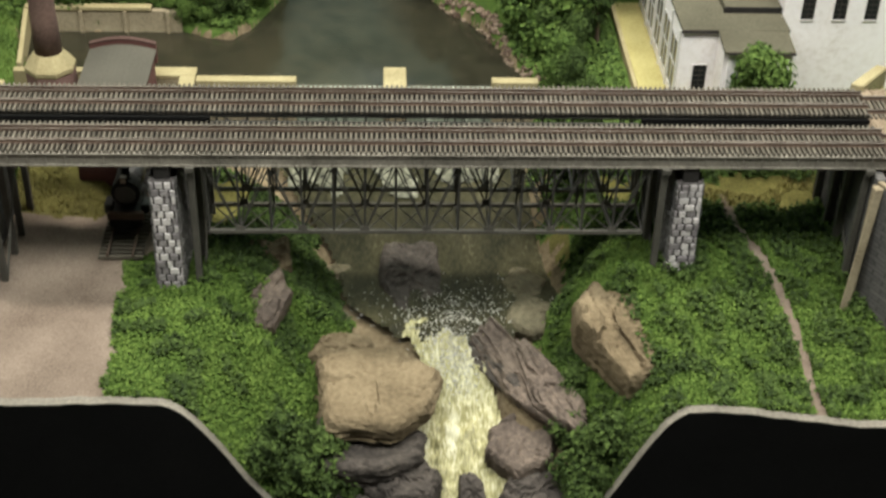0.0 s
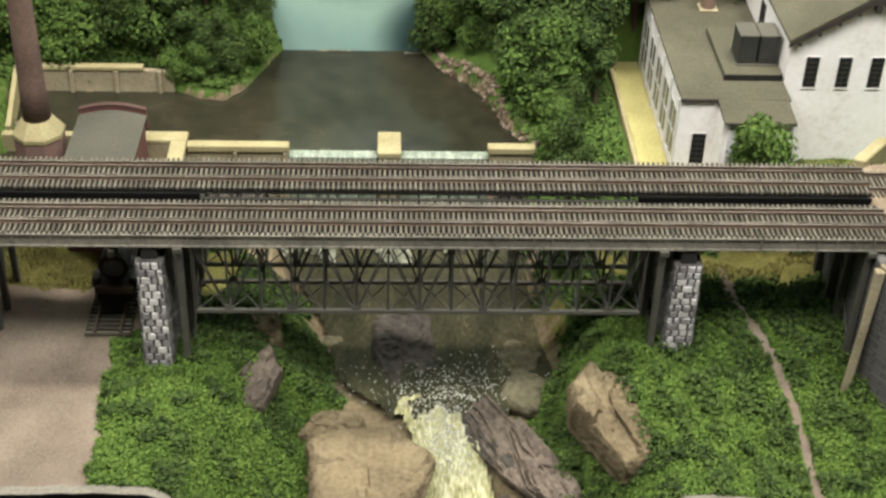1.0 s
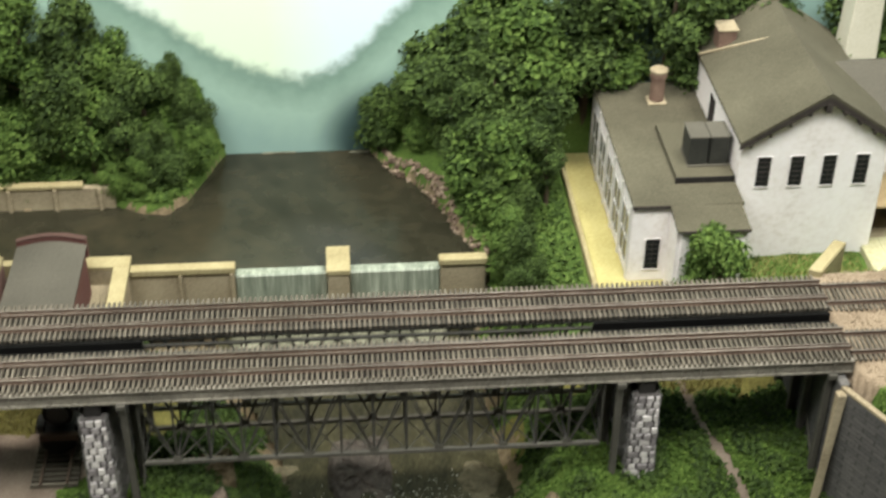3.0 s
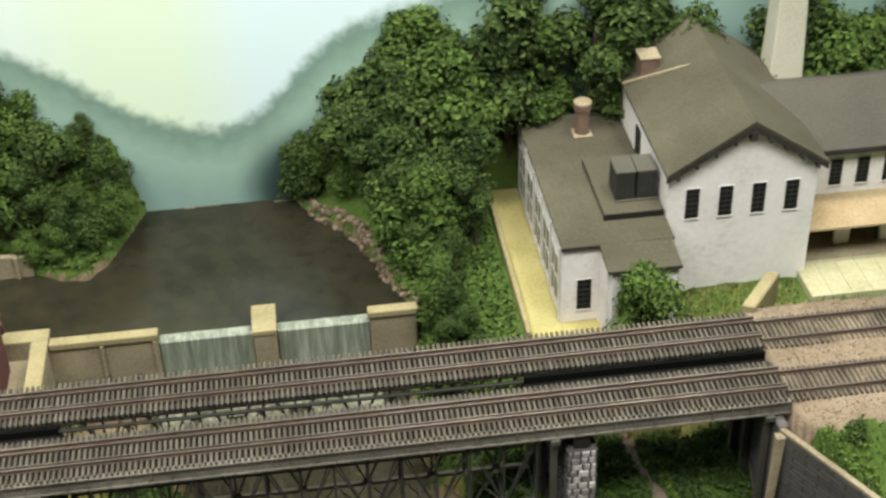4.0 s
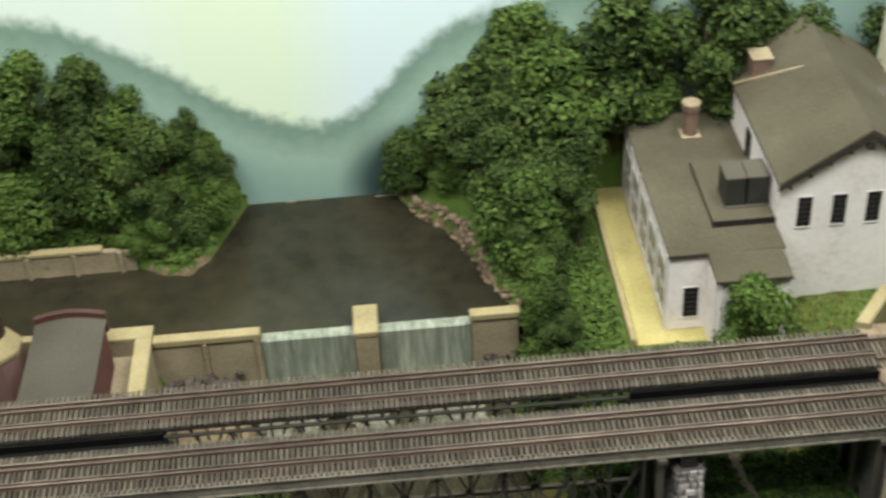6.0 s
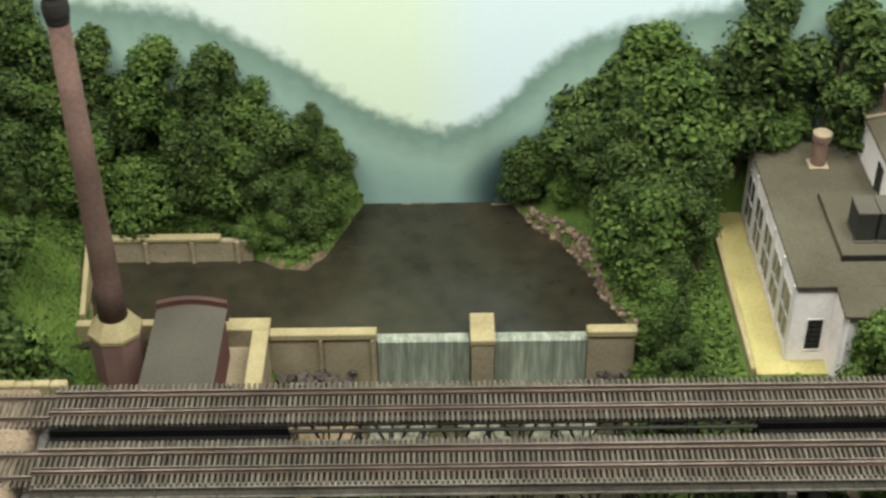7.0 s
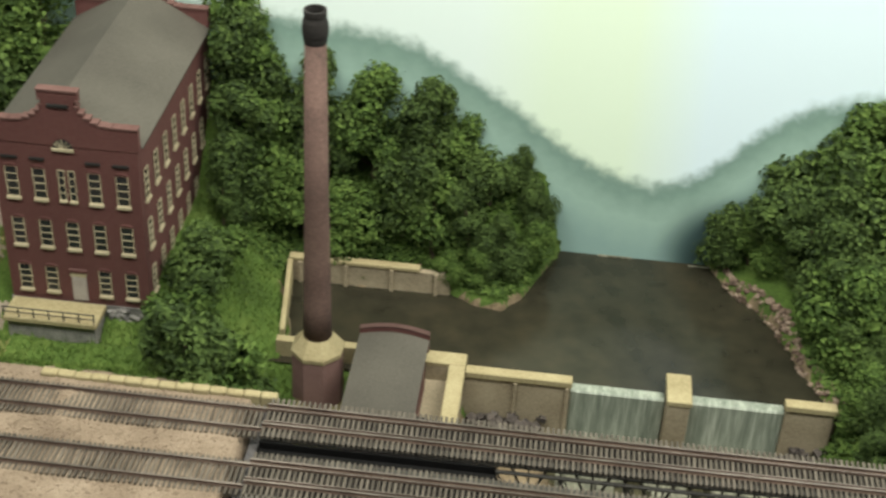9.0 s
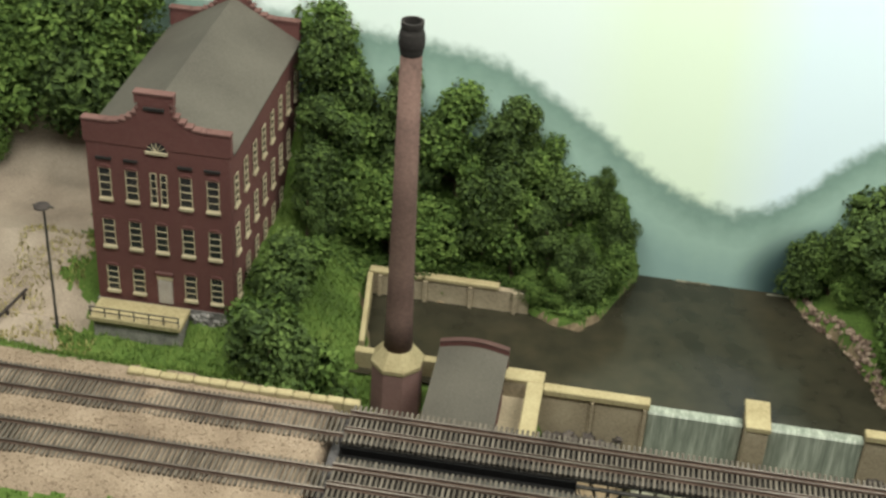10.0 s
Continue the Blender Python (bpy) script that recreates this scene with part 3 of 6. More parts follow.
def track_panel(yc, x0, x1, z, length, guard, label, extra=0.0):
    """A length of track along x: ties, rails, and guard rails on a bridge."""
    t = thing("railway_track", (x0 + x1) / 2, yc, z, label, "railway track", "railway tracks")
    tie = Shape().box(-0.0008, 0.0008, -length / 2, length / 2, -0.0022, 0).mesh("tie", TIE, bevel=0.0002)
    for i in range(int((x1 - x0) / TIE_STEP)):
        ob = part("tie", tie, None, t)
        ob.location = (x0 + (i + 0.5) * TIE_STEP - (x0 + x1) / 2 + rng.uniform(-1, 1) * 1e-4, rng.uniform(-1, 1) * 2e-4, rng.uniform(-1, 1) * 6e-5)
        ob.rotation_euler = (0, 0, rng.uniform(-1, 1) * 0.005)
    hl = (x1 - x0) / 2 + extra
    for s in (-1, 1):
        y = s * 0.0090
        prof = [(y - 0.0011, 0.0001), (y + 0.0011, 0.0001), (y + 0.0004, 0.0006), (y + 0.0004, 0.0017), (y + 0.0007, 0.002), (y + 0.0007, 0.0026), (y - 0.0007, 0.0026), (y - 0.0007, 0.002), (y - 0.0004, 0.0017), (y - 0.0004, 0.0006)]
        me = Shape().prism(prof, -hl, hl, "x").mesh("rail", [RAIL_SIDE, RAIL])
        for p in me.polygons:
            if p.center.z > 0.00255:
                p.material_index = 1
        part("rail", me, None, t)
        if guard:
            g = s * 0.0056
            me = Shape().box(-hl, hl, g - 0.0004, g + 0.0004, 0.0001, 0.0018).mesh("guard_rail", [RAIL_SIDE, RAIL])
            for p in me.polygons:
                if p.center.z > 0.00175:
                    p.material_index = 1
            part("guard_rail", me, None, t, "thin inner guard rail")
    return t


BACK_Y, FRONT_Y = -0.1490, -0.1988
for yc in (BACK_Y, FRONT_Y):
    track_panel(yc, DECK0, DECK1, DECK_Z, 0.0358, True, "open-deck bridge track with close dark ties and worn rails")
    track_panel(yc, -0.72, DECK0 - 0.0005, DECK_Z - 0.004, 0.030, False, "ballasted track with brown ties and rusty worn rails", 0.0)
    track_panel(yc, DECK1 + 0.0005, 0.65, DECK_Z - 0.004, 0.030, False, "ballasted track with brown ties and rusty worn rails", 0.0)

# black solids added in the gap, in place of its deep shade
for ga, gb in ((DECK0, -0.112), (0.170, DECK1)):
    tagged(part("gap_planking", Shape().box(ga, gb, -0.1822, -0.1655, 0.0575, 0.0595), BLACK, bevel=0.0004), "added black filler board for the deep shade between the two approach decks", "planking", "bridge planking")
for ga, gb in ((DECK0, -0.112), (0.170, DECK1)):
    tagged(part("approach_girder", Shape().box(ga, gb, -0.1676, -0.1661, 0.0440, 0.0648), BLACK, bevel=0.0004), "added black plate that keeps the gap between the decks in shade", "girder", "approach girders")
TR0, TR1 = -0.112, 0.170  # the trussed span
TOP_Z, LOW_Z = 0.0605, 0.0070


def deck_girder(yc, x0, x1, deep, label, outer, inset=0.0165):
    g = thing("plate_girder", (x0 + x1) / 2, yc, DECK_Z - 0.003 - deep, label, "girder", "bridge girders")
    for s in (-1, 1):
        y = yc + s * inset
        # only the front web shows its dusty tone; black elsewhere paints in the shade
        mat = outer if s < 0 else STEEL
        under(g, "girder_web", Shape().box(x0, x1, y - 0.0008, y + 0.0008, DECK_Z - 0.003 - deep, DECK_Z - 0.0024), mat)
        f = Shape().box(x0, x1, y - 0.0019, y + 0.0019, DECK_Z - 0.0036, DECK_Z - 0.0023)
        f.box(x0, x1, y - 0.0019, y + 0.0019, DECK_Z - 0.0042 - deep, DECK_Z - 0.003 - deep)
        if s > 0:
            # added sheet, dark in place of the shade below the open ties
            under(g, "deck_plate", Shape().box(x0, x1, yc - inset + 0.002, yc + inset - 0.002, DECK_Z - 0.0044, DECK_Z - 0.0036), SOOT_AND_SHADE, "added dark sheet for the shade between the ties")
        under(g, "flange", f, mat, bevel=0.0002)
        n = int((x1 - x0) / 0.0118)
        for i in range(n + 1):
            x = x0 + (x1 - x0) * i / n
            under(g, "stiffener", Shape().box(x - 0.0004, x + 0.0004, y - 0.0016, y + 0.0016, DECK_Z - 0.003 - deep, DECK_Z - 0.0036), mat)
    return g


for yc in (BACK_Y, FRONT_Y):
    deck_girder(yc, DECK0, DECK1, 0.0075 if yc == FRONT_Y else 0.003, "riveted deck girder under the ties, dusty grey-brown in front, shaded black behind", GIRDER if yc == FRONT_Y else STEEL, 0.0165 if yc == FRONT_Y else 0.0125)


def truss(yc, label):
    t = thing("deck_truss", (TR0 + TR1) / 2, yc, LOW_Z, label, "truss", "bridge trusses")
    n = 14
    xs = [TR0 + (TR1 - TR0) * i / n for i in range(n + 1)]
    ya, yb = yc - 0.0155, yc + 0.0155
    for y in (ya, yb):
        under(t, "bottom_chord", Shape().box(TR0, TR1, y - 0.0013, y + 0.0013, LOW_Z - 0.0013, LOW_Z + 0.0013), STEEL_GREY, bevel=0.0002)
        under(t, "top_chord", Shape().box(TR0, TR1, y - 0.0012, y + 0.0012, TOP_Z - 0.0022, TOP_Z - 0.0006), STEEL, bevel=0.0002)
        for i in range(n + 1):
            under(t, "post", Shape().beam((xs[i], y, LOW_Z), (xs[i], y, TOP_Z - 0.001), 0.0013, 0.0011, (0, 1, 0)), STEEL)
        for i in range(n):
            # pairs of diagonals meet at every second lower joint
            a, b = ((xs[i], y, TOP_Z - 0.002), (xs[i + 1], y, LOW_Z)) if i % 2 == 0 else ((xs[i], y, LOW_Z), (xs[i + 1], y, TOP_Z - 0.002))
            d = Shape()
            for o in (-0.0013, 0.0013):
                d.beam((a[0] + (o if i % 2 == 0 else 0), y - 0.0004, a[2]), (b[0] + (0 if i % 2 == 0 else o), y + 0.0004, b[2]), 0.0008, 0.0008, (0, 1, 0))
            under(t, "diagonal", d, STEEL)
        for i in range(1, n, 2):
            under(t, "gusset", Shape().prism([(xs[i] - 0.0035, LOW_Z - 0.001), (xs[i] + 0.0035, LOW_Z - 0.001), (xs[i] + 0.0022, LOW_Z + 0.0045), (xs[i] - 0.0022, LOW_Z + 0.0045)], y - 0.0009, y + 0.0009), STEEL_GREY)
    for i in range(n + 1):
        under(t, "floor_beam", Shape().beam((xs[i], ya, LOW_Z), (xs[i], yb, LOW_Z), 0.0012, 0.0012), STEEL)
    for i in range(n):
        x = Shape().beam((xs[i], ya, LOW_Z), (xs[i + 1], yb, LOW_Z), 0.0007, 0.0007)
        x.beam((xs[i + 1], ya, LOW_Z + 0.0004), (xs[i], yb, LOW_Z + 0.0004), 0.0007, 0.0007)
        under(t, "lateral_brace", x, STEEL_GREY)
    for i in range(0, n + 1, 2):
        s = Shape().beam((xs[i], ya, LOW_Z + 0.001), (xs[i], yb, TOP_Z - 0.002), 0.0008, 0.0008)
        s.beam((xs[i], yb, LOW_Z + 0.001), (xs[i], ya, TOP_Z - 0.002), 0.0008, 0.0008)
        under(t, "sway_brace", s, STEEL)
    return t


truss(FRONT_Y, "black and dusty grey deck truss with crossed bracing")
truss(BACK_Y, "black and dusty grey deck truss with crossed bracing")


def stone_pier(x0, x1, y0, y1, z0, z1, lean, label):
    """A pier of rough courses; lean: how far its foot is wider."""
    p = thing("stone_pier", (x0 + x1) / 2, (y0 + y1) / 2, z0, label, "bridge pier", "stone piers")
    e = 0.0009
    core = Shape()
    core.add([(x0 + e - lean, y0 + e - lean, z0), (x1 - e + lean, y0 + e - lean, z0), (x1 - e + lean, y1 - e, z0), (x0 + e - lean, y1 - e, z0), (x0 + e, y0 + e, z1), (x1 - e, y0 + e, z1), (x1 - e, y1 - e, z1), (x0 + e, y1 - e, z1)], BOX_F)
    under(p, "core", core, MORTAR)
    for by in (-0.2, -0.147):
        under(p, "bearing", Shape().box((x0 + x1) / 2 - 0.005, (x0 + x1) / 2 + 0.005, by - 0.016, by + 0.016, z1, 0.0588), SOOT_AND_SHADE, "dark bearing block", bevel=0.0006)
    rows = 16
    for r in range(rows):
        za, zb = z0 + (z1 - z0) * r / rows, z0 + (z1 - z0) * (r + 1) / rows
        g = lean * (1 - r / rows)
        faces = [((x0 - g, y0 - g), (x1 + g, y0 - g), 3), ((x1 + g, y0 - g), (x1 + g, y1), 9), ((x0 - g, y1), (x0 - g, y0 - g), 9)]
        for (ax, ay), (bx, by), count in faces:
            u = Vector((bx - ax, by - ay, 0))
            nrm = Vector((u.y, -u.x, 0)).normalized()
            cuts = sorted([0.0, 1.0] + [(k + (0.5 if r % 2 else 0.15) + rng.uniform(-0.16, 0.16)) / count for k in range(count) if 0 < k + (0.5 if r % 2 else 0.15) < count - 0.2])
            for a, b in zip(cuts, cuts[1:]):
                if b - a < 0.08 / count * 3:
                    continue
                pa, pb = Vector((ax, ay, 0)) + u * a, Vector((ax, ay, 0)) + u * b
                d = u.normalized() * 0.0004
                out = nrm * rng.uniform(0.0001, 0.0009)
                q = [pa + d - nrm * 0.001, pb - d - nrm * 0.001, pb - d * 2 + out, pa + d * 2 + out]
                s = Shape()
                s.add([(k.x, k.y, za + 0.0004) for k in q] + [(k.x, k.y, zb - 0.0004) for k in q], BOX_F)
                # side courses take the darker stone: their shade is in the colour
                under(p, "stone", s, STONE if count == 3 else STONE_SHADED, bevel=0.0003)
    return p


stone_pier(-0.1465, -0.1305, -0.2195, -0.124, -0.04, 0.0475, 0.0012, "grey rough-cut stone pier with dark joints")
stone_pier(0.1882, 0.2052, -0.2185, -0.124, -0.034, 0.0465, 0.0012, "grey rough-cut stone pier with dark joints")


def bent(x, z0, label):
    """A timber bent beside a pier."""
    b = thing("timber_bent", x, -0.172, z0, label, "trestle bent", "timber bents")
    for y in (-0.214, -0.183, -0.161, -0.130):
        under(b, "post", Shape().beam((x, y, z0), (x, y, 0.055), 0.0042, 0.0042, (0, 1, 0)), STEEL_GREY, bevel=0.0004)
    under(b, "cap", Shape().box(x - 0.0028, x + 0.0028, -0.22, -0.124, 0.0545, 0.0582), STEEL_GREY, bevel=0.0003)
    under(b, "brace", Shape().beam((x + 0.002, -0.214, z0 + 0.01), (x + 0.002, -0.13, 0.05), 0.0012, 0.002), STEEL_GREY)
    return b


bent(-0.1205, -0.07, "weathered grey upright posts beside the pier")
bent(0.1800, -0.06, "weathered grey upright posts beside the pier")
bent(0.3105, -0.04, "weathered grey upright posts beside the abutment")
bent(-0.2480, -0.04, "weathered grey upright posts beside the abutment")

# abutments
def abutment(x, sign, wing, label):
    a = thing("abutment", x, -0.18, -0.05, label, "abutment", "bridge abutments")
    under(a, "face_wall", Shape().box(min(x, x + sign * 0.006), max(x, x + sign * 0.006), -0.226, -0.118, -0.06, 0.0555), ABUT_STONE, bevel=0.0006)
    (wx, wy) = wing
    d = Vector((wx - x, wy + 0.226, 0))
    nrm = Vector((d.y, -d.x, 0)).normalized() * 0.004 * -sign
    q = [Vector((x, -0.226, 0)), Vector((wx, wy, 0)), Vector((wx, wy, 0)) + nrm, Vector((x, -0.226, 0)) + nrm]
    tops = (0.052, 0.050, 0.050, 0.052)
    under(a, "wing_wall", Shape().add([(k.x, k.y, -0.07) for k in q] + [(k.x, k.y, z) for k, z in zip(q, tops)], BOX_F), ABUT_STONE, bevel=0.0006)
    under(a, "wall_cap", Shape().add([(k.x, k.y, z) for k, z in zip(q, tops)] + [(k.x, k.y, z + 0.0025) for k, z in zip(q, tops)], BOX_F), CONCRETE, bevel=0.0005)
    under(a, "corner_pilaster", Shape().add([(x - sign * 0.010 - 0.003, -0.241, -0.06), (x - sign * 0.010 + 0.003, -0.241, -0.06), (x + 0.003, -0.226, -0.06), (x - 0.003, -0.226, -0.06), (x - 0.003, -0.232, 0.052), (x + 0.003, -0.232, 0.052), (x + 0.003, -0.226, 0.052), (x - 0.003, -0.226, 0.052)], BOX_F), CONCRETE, "tan corner pilaster", bevel=0.0006)
    return a


abutment(0.3135, 1, (0.3575, -0.305), "dark grey stone abutment with tan-edged wing wall")
abutment(-0.258, -1, (-0.285, -0.30), "dark grey stone abutment at the dirt road")

# ---- dam, pond walls ----
dam = thing("mill_dam", 0.0, 0.005, -0.055, "tan concrete mill dam with two spillways and pale copings", "dam")
under(dam, "dam_wall", Shape().box(-0.148, -0.0675, -0.004, 0.0022, -0.06, -0.003), CONCRETE, bevel=0.0006)
under(dam, "coping", Shape().box(-0.1433, -0.0665, -0.0062, 0.0027, -0.0028, 0.0025), COPING, "pale yellow coping", bevel=0.0006)
for bx in (-0.107, -0.0695):
    under(dam, "buttress", Shape().box(bx - 0.0012, bx + 0.0012, -0.0068, -0.004, -0.055, -0.003), CONCRETE, bevel=0.0003)
under(dam, "spillway", Shape().box(-0.0675, 0.001, -0.001, 0.009, -0.06, -0.0088), FALLS, "blue-green painted falling water", bevel=0.001)
under(dam, "spillway", Shape().box(0.0180, 0.086, -0.001, 0.009, -0.06, -0.0088), FALLS, "blue-green painted falling water", bevel=0.001)
under(dam, "pier", Shape().box(0.0015, 0.0175, -0.0150, 0.0150, -0.06, -0.001), CONCRETE, bevel=0.0006)
under(dam, "pier_cap", Shape().box(0.0006, 0.0184, -0.0160, 0.0162, -0.001, 0.0035), COPING, "pale yellow cap", bevel=0.0006)
under(dam, "dam_wall", Shape().box(0.086, 0.120, -0.004, 0.0022, -0.06, -0.003), CONCRETE, bevel=0.0006)
under(dam, "coping", Shape().box(0.0845, 0.121, -0.0062, 0.0027, -0.0028, 0.0025), COPING, "pale yellow coping", bevel=0.0006)

side = thing("sluice_wall", -0.16, -0.02, -0.05, "pale yellow L-shaped concrete wall beside the dam", "wall")
under(side, "wall_leg", Shape().box(-0.155, -0.1445, -0.075, -0.0012, -0.05, 0.001), CONCRETE, bevel=0.0006)
under(side, "coping", Shape().box(-0.1555, -0.1435, -0.0755, -0.0017, 0.001, 0.0045), COPING, "pale yellow coping", bevel=0.0006)
under(side, "wall_leg", Shape().box(-0.178, -0.1445, -0.001, 0.0115, -0.05, 0.001), CONCRETE, bevel=0.0006)
under(side, "coping", Shape().box(-0.1785, -0.1435, -0.0015, 0.0122, 0.001, 0.0045), COPING, "pale yellow coping", bevel=0.0006)
under(side, "infill", Shape().box(-0.178, -0.155, -0.07, -0.0015, -0.05, -0.012), CONCRETE)

quay = thing("pond_wall", -0.23, 0.1, -0.03, "weathered tan panelled retaining wall behind the pond", "retaining wall")
under(quay, "wall_face", Shape().box(-0.292, -0.166, 0.101, 0.106, -0.035, 0.0085), CONCRETE, bevel=0.0005)
under(quay, "coping", Shape().box(-0.293, -0.19, 0.0995, 0.107, 0.0085, 0.012), COPING, bevel=0.0006)
for bx in (-0.284, -0.248, -0.212, -0.177):
    under(quay, "buttress", Shape().box(bx - 0.0016, bx + 0.0016, 0.0985, 0.101, -0.03, 0.0085), CONCRETE, bevel=0.0003)
flank = thing("pond_wall", -0.282, 0.06, -0.03, "slanting tan concrete retaining wall beside the chimney", "retaining wall")
under(flank, "wall_face", Shape().add([(-0.284, 0.02, -0.035), (-0.280, 0.02, -0.035), (-0.290, 0.101, -0.035), (-0.294, 0.101, -0.035), (-0.284, 0.02, 0.003), (-0.280, 0.02, 0.003), (-0.290, 0.101, 0.010), (-0.294, 0.101, 0.010)], BOX_F), COPING, bevel=0.0005)
under(flank, "wall_face", Shape().box(-0.284, -0.178, 0.006, 0.013, -0.035, 0.0035), COPING, bevel=0.0005)

# ---- brick shed with arched roof ----
shed = thing("brick_shed", -0.195, -0.06, -0.04, "low brick engine house with a grey arched roof", "shed")
SX0, SX1, SY0, SY1 = -0.2192, -0.1698, -0.108, -0.009
under(shed, "wall", Shape().box(SX0 + 0.002, SX1 - 0.002, SY0 + 0.003, SY1 - 0.002, -0.05, 0.030), BRICK, bevel=0.0003)
arc = [(SX0 + (SX1 - SX0) * i / 12, 0.0315 + 0.0042 * math.sin(math.pi * i / 12)) for i in range(13)]
under(shed, "roof", Shape().prism(arc + [(x, z - 0.0018) for x, z in arc[::-1]], SY0, SY1 - 0.002), ROOF_GREY)
arc2 = [(x, z + 0.0035) for x, z in arc]
under(shed, "gable_parapet", Shape().prism([(SX0, 0.02)] + arc2 + [(SX1, 0.02)], SY1 - 0.002, SY1 + 0.0015), BRICK)
under(shed, "parapet_cap", Shape().prism([(x, z + 0.0012) for x, z in arc2] + [(x, z + 0.0001) for x, z in arc2[::-1]], SY1 - 0.0024, SY1 + 0.0019), material("shed_cap", ((0.06, 0.032, 0.028), (0.10, 0.058, 0.05)), 0.9, 40, 500, 0.2))

# ---- tall chimney ----
CX, CY = -0.2475, -0.021
stack = thing("factory_chimney", CX, CY, -0.045, "tall tapering brown brick chimney on an octagonal base", "chimney")
under(stack, "base", Shape().ring((CX, CY), ((0.0190, -0.05), (0.0185, 0.020)), 8, math.pi / 8), BASE_BRICK)
under(stack, "base_cap", Shape().ring((CX, CY), ((0.0185, 0.0202), (0.0193, 0.0215), (0.0193, 0.0245), (0.0112, 0.0350)), 8, math.pi / 8), COPING, "pale cream sloping stone cap")
under(stack, "shaft", Shape().ring((CX, CY), ((0.0104, 0.028), (0.0095, 0.06), (0.0083, 0.14), (0.0069, 0.262)), 28), CHIMNEY_BRICK, smooth=True)
crown_ring = ((0.0070, 0.261), (0.0075, 0.2630), (0.0075, 0.2645), (0.0083, 0.2675), (0.0084, 0.2715), (0.0079, 0.2755), (0.0069, 0.2780), (0.0069, 0.2795), (0.0073, 0.2800), (0.0073, 0.2830), (0.0056, 0.2830), (0.0053, 0.262))
under(stack, "crown", Shape().ring((CX, CY), crown_ring, 28, closed=False), SOOT_AND_SHADE, "soot-black corbelled crown")

# ---- brick mill ----
def window_unit(owner, cx, y, z0, w, h, mat_frame, cols, rows, nrm="y-", arched=False, base=None, name="window"):
    """A window set on a wall plane; y is the wall's face, along y for side walls."""
    def place(s, a0, a1, d0, d1, zz0, zz1):
        if nrm == "y-":
            s.box(a0, a1, y - d1, y - d0, zz0, zz1)
        elif nrm == "x-":
            s.box(y - d1, y - d0, a0, a1, zz0, zz1)
        else:
            s.box(y + d0, y + d1, a0, a1, zz0, zz1)
        return s
    pane = under(owner, name, place(Shape(), cx - w / 2, cx + w / 2, 0.0001, 0.0004, z0, z0 + h), PANE)
    bars = Shape()
    t = 0.0004
    for i in range(cols + 1):
        a = cx - w / 2 + w * i / cols
        k = t * (1.3 if i in (0, cols) else 0.7)
        place(bars, a - k / 2, a + k / 2, 0.0004, 0.0011, z0, z0 + h)
    for i in range(rows + 1):
        a = z0 + h * i / rows
        k = t * (1.6 if i in (0, rows) or i * 2 == rows else 1)
        place(bars, cx - w / 2, cx + w / 2, 0.00045, 0.00105, a - k / 2, a + k / 2)
    under_part(owner, pane, "window_frame", bars, mat_frame)
    return pane


MX0, MX1, MY0, MY1, MZ = -0.4668, -0.3672, -0.018, 0.166, 0.0365
mill = thing("brick_mill", (MX0 + MX1) / 2, 0.07, MZ - 0.02, "three-storey red brick mill with a curved parapet gable", "mill building")
EAVE, RIDGE, MID = 0.168, 0.1975, (MX0 + MX1) / 2
for nm, s in (("wall", Shape().box(MX0, MX1, MY0, MY0 + 0.004, MZ, EAVE)), ("wall", Shape().box(MX1 - 0.004, MX1, MY0 + 0.004, MY1, MZ, EAVE)), ("wall", Shape().box(MX0, MX0 + 0.004, MY0 + 0.004, MY1, MZ, EAVE)), ("wall", Shape().box(MX0, MX1, MY1, MY1 + 0.004, MZ, EAVE))):
    under(mill, nm, s, BRICK)


def parapet(y0, y1):
    half = []
    hw = (MX1 - MX0) / 2 + 0.0015
    half += [(hw, EAVE - 0.001), (hw, 0.1835), (hw - 0.0165, 0.1835)]
    for i in range(1, 7):
        a = math.pi / 2 * i / 6
        step_x = hw - 0.0165 - 0.0235 * math.sin(a) * (i / 6) ** 0.2
        half += [(step_x, half[-1][1]), (step_x, 0.1835 + 0.0175 * (1 - math.cos(a)))]
    half += [(0.0135, 0.2005), (0.0135, 0.2075)]
    line = [(MID + x, z) for x, z in half] + [(MID - x, z) for x, z in half[::-1]]
    under(mill, "gable_wall", Shape().prism(line, y0, y1), BRICK)
    top = [(MID + x, z) for x, z in half[1:]] + [(MID - x, z) for x, z in half[1:][::-1]]
    cap_paint = material("mill_cap", ((0.095, 0.044, 0.038), (0.16, 0.092, 0.08)), 0.9, 40, 500, 0.2)
    for (xa, za), (xb, zb) in zip(top, top[1:]):
        if abs(xa - xb) > 1e-4:
            stone = Shape().add([(xa + 0.0003, y0 - 0.0008, za), (xb - 0.0003, y0 - 0.0008, zb), (xb - 0.0003, y1 + 0.0008, zb), (xa + 0.0003, y1 + 0.0008, za), (xa + 0.0003, y0 - 0.0008, za + 0.0014), (xb - 0.0003, y0 - 0.0008, zb + 0.0014), (xb - 0.0003, y1 + 0.0008, zb + 0.0014), (xa + 0.0003, y1 + 0.0008, za + 0.0014)], BOX_F)
            under(mill, "parapet_cap", stone, cap_paint, "weathered brick-red coping")


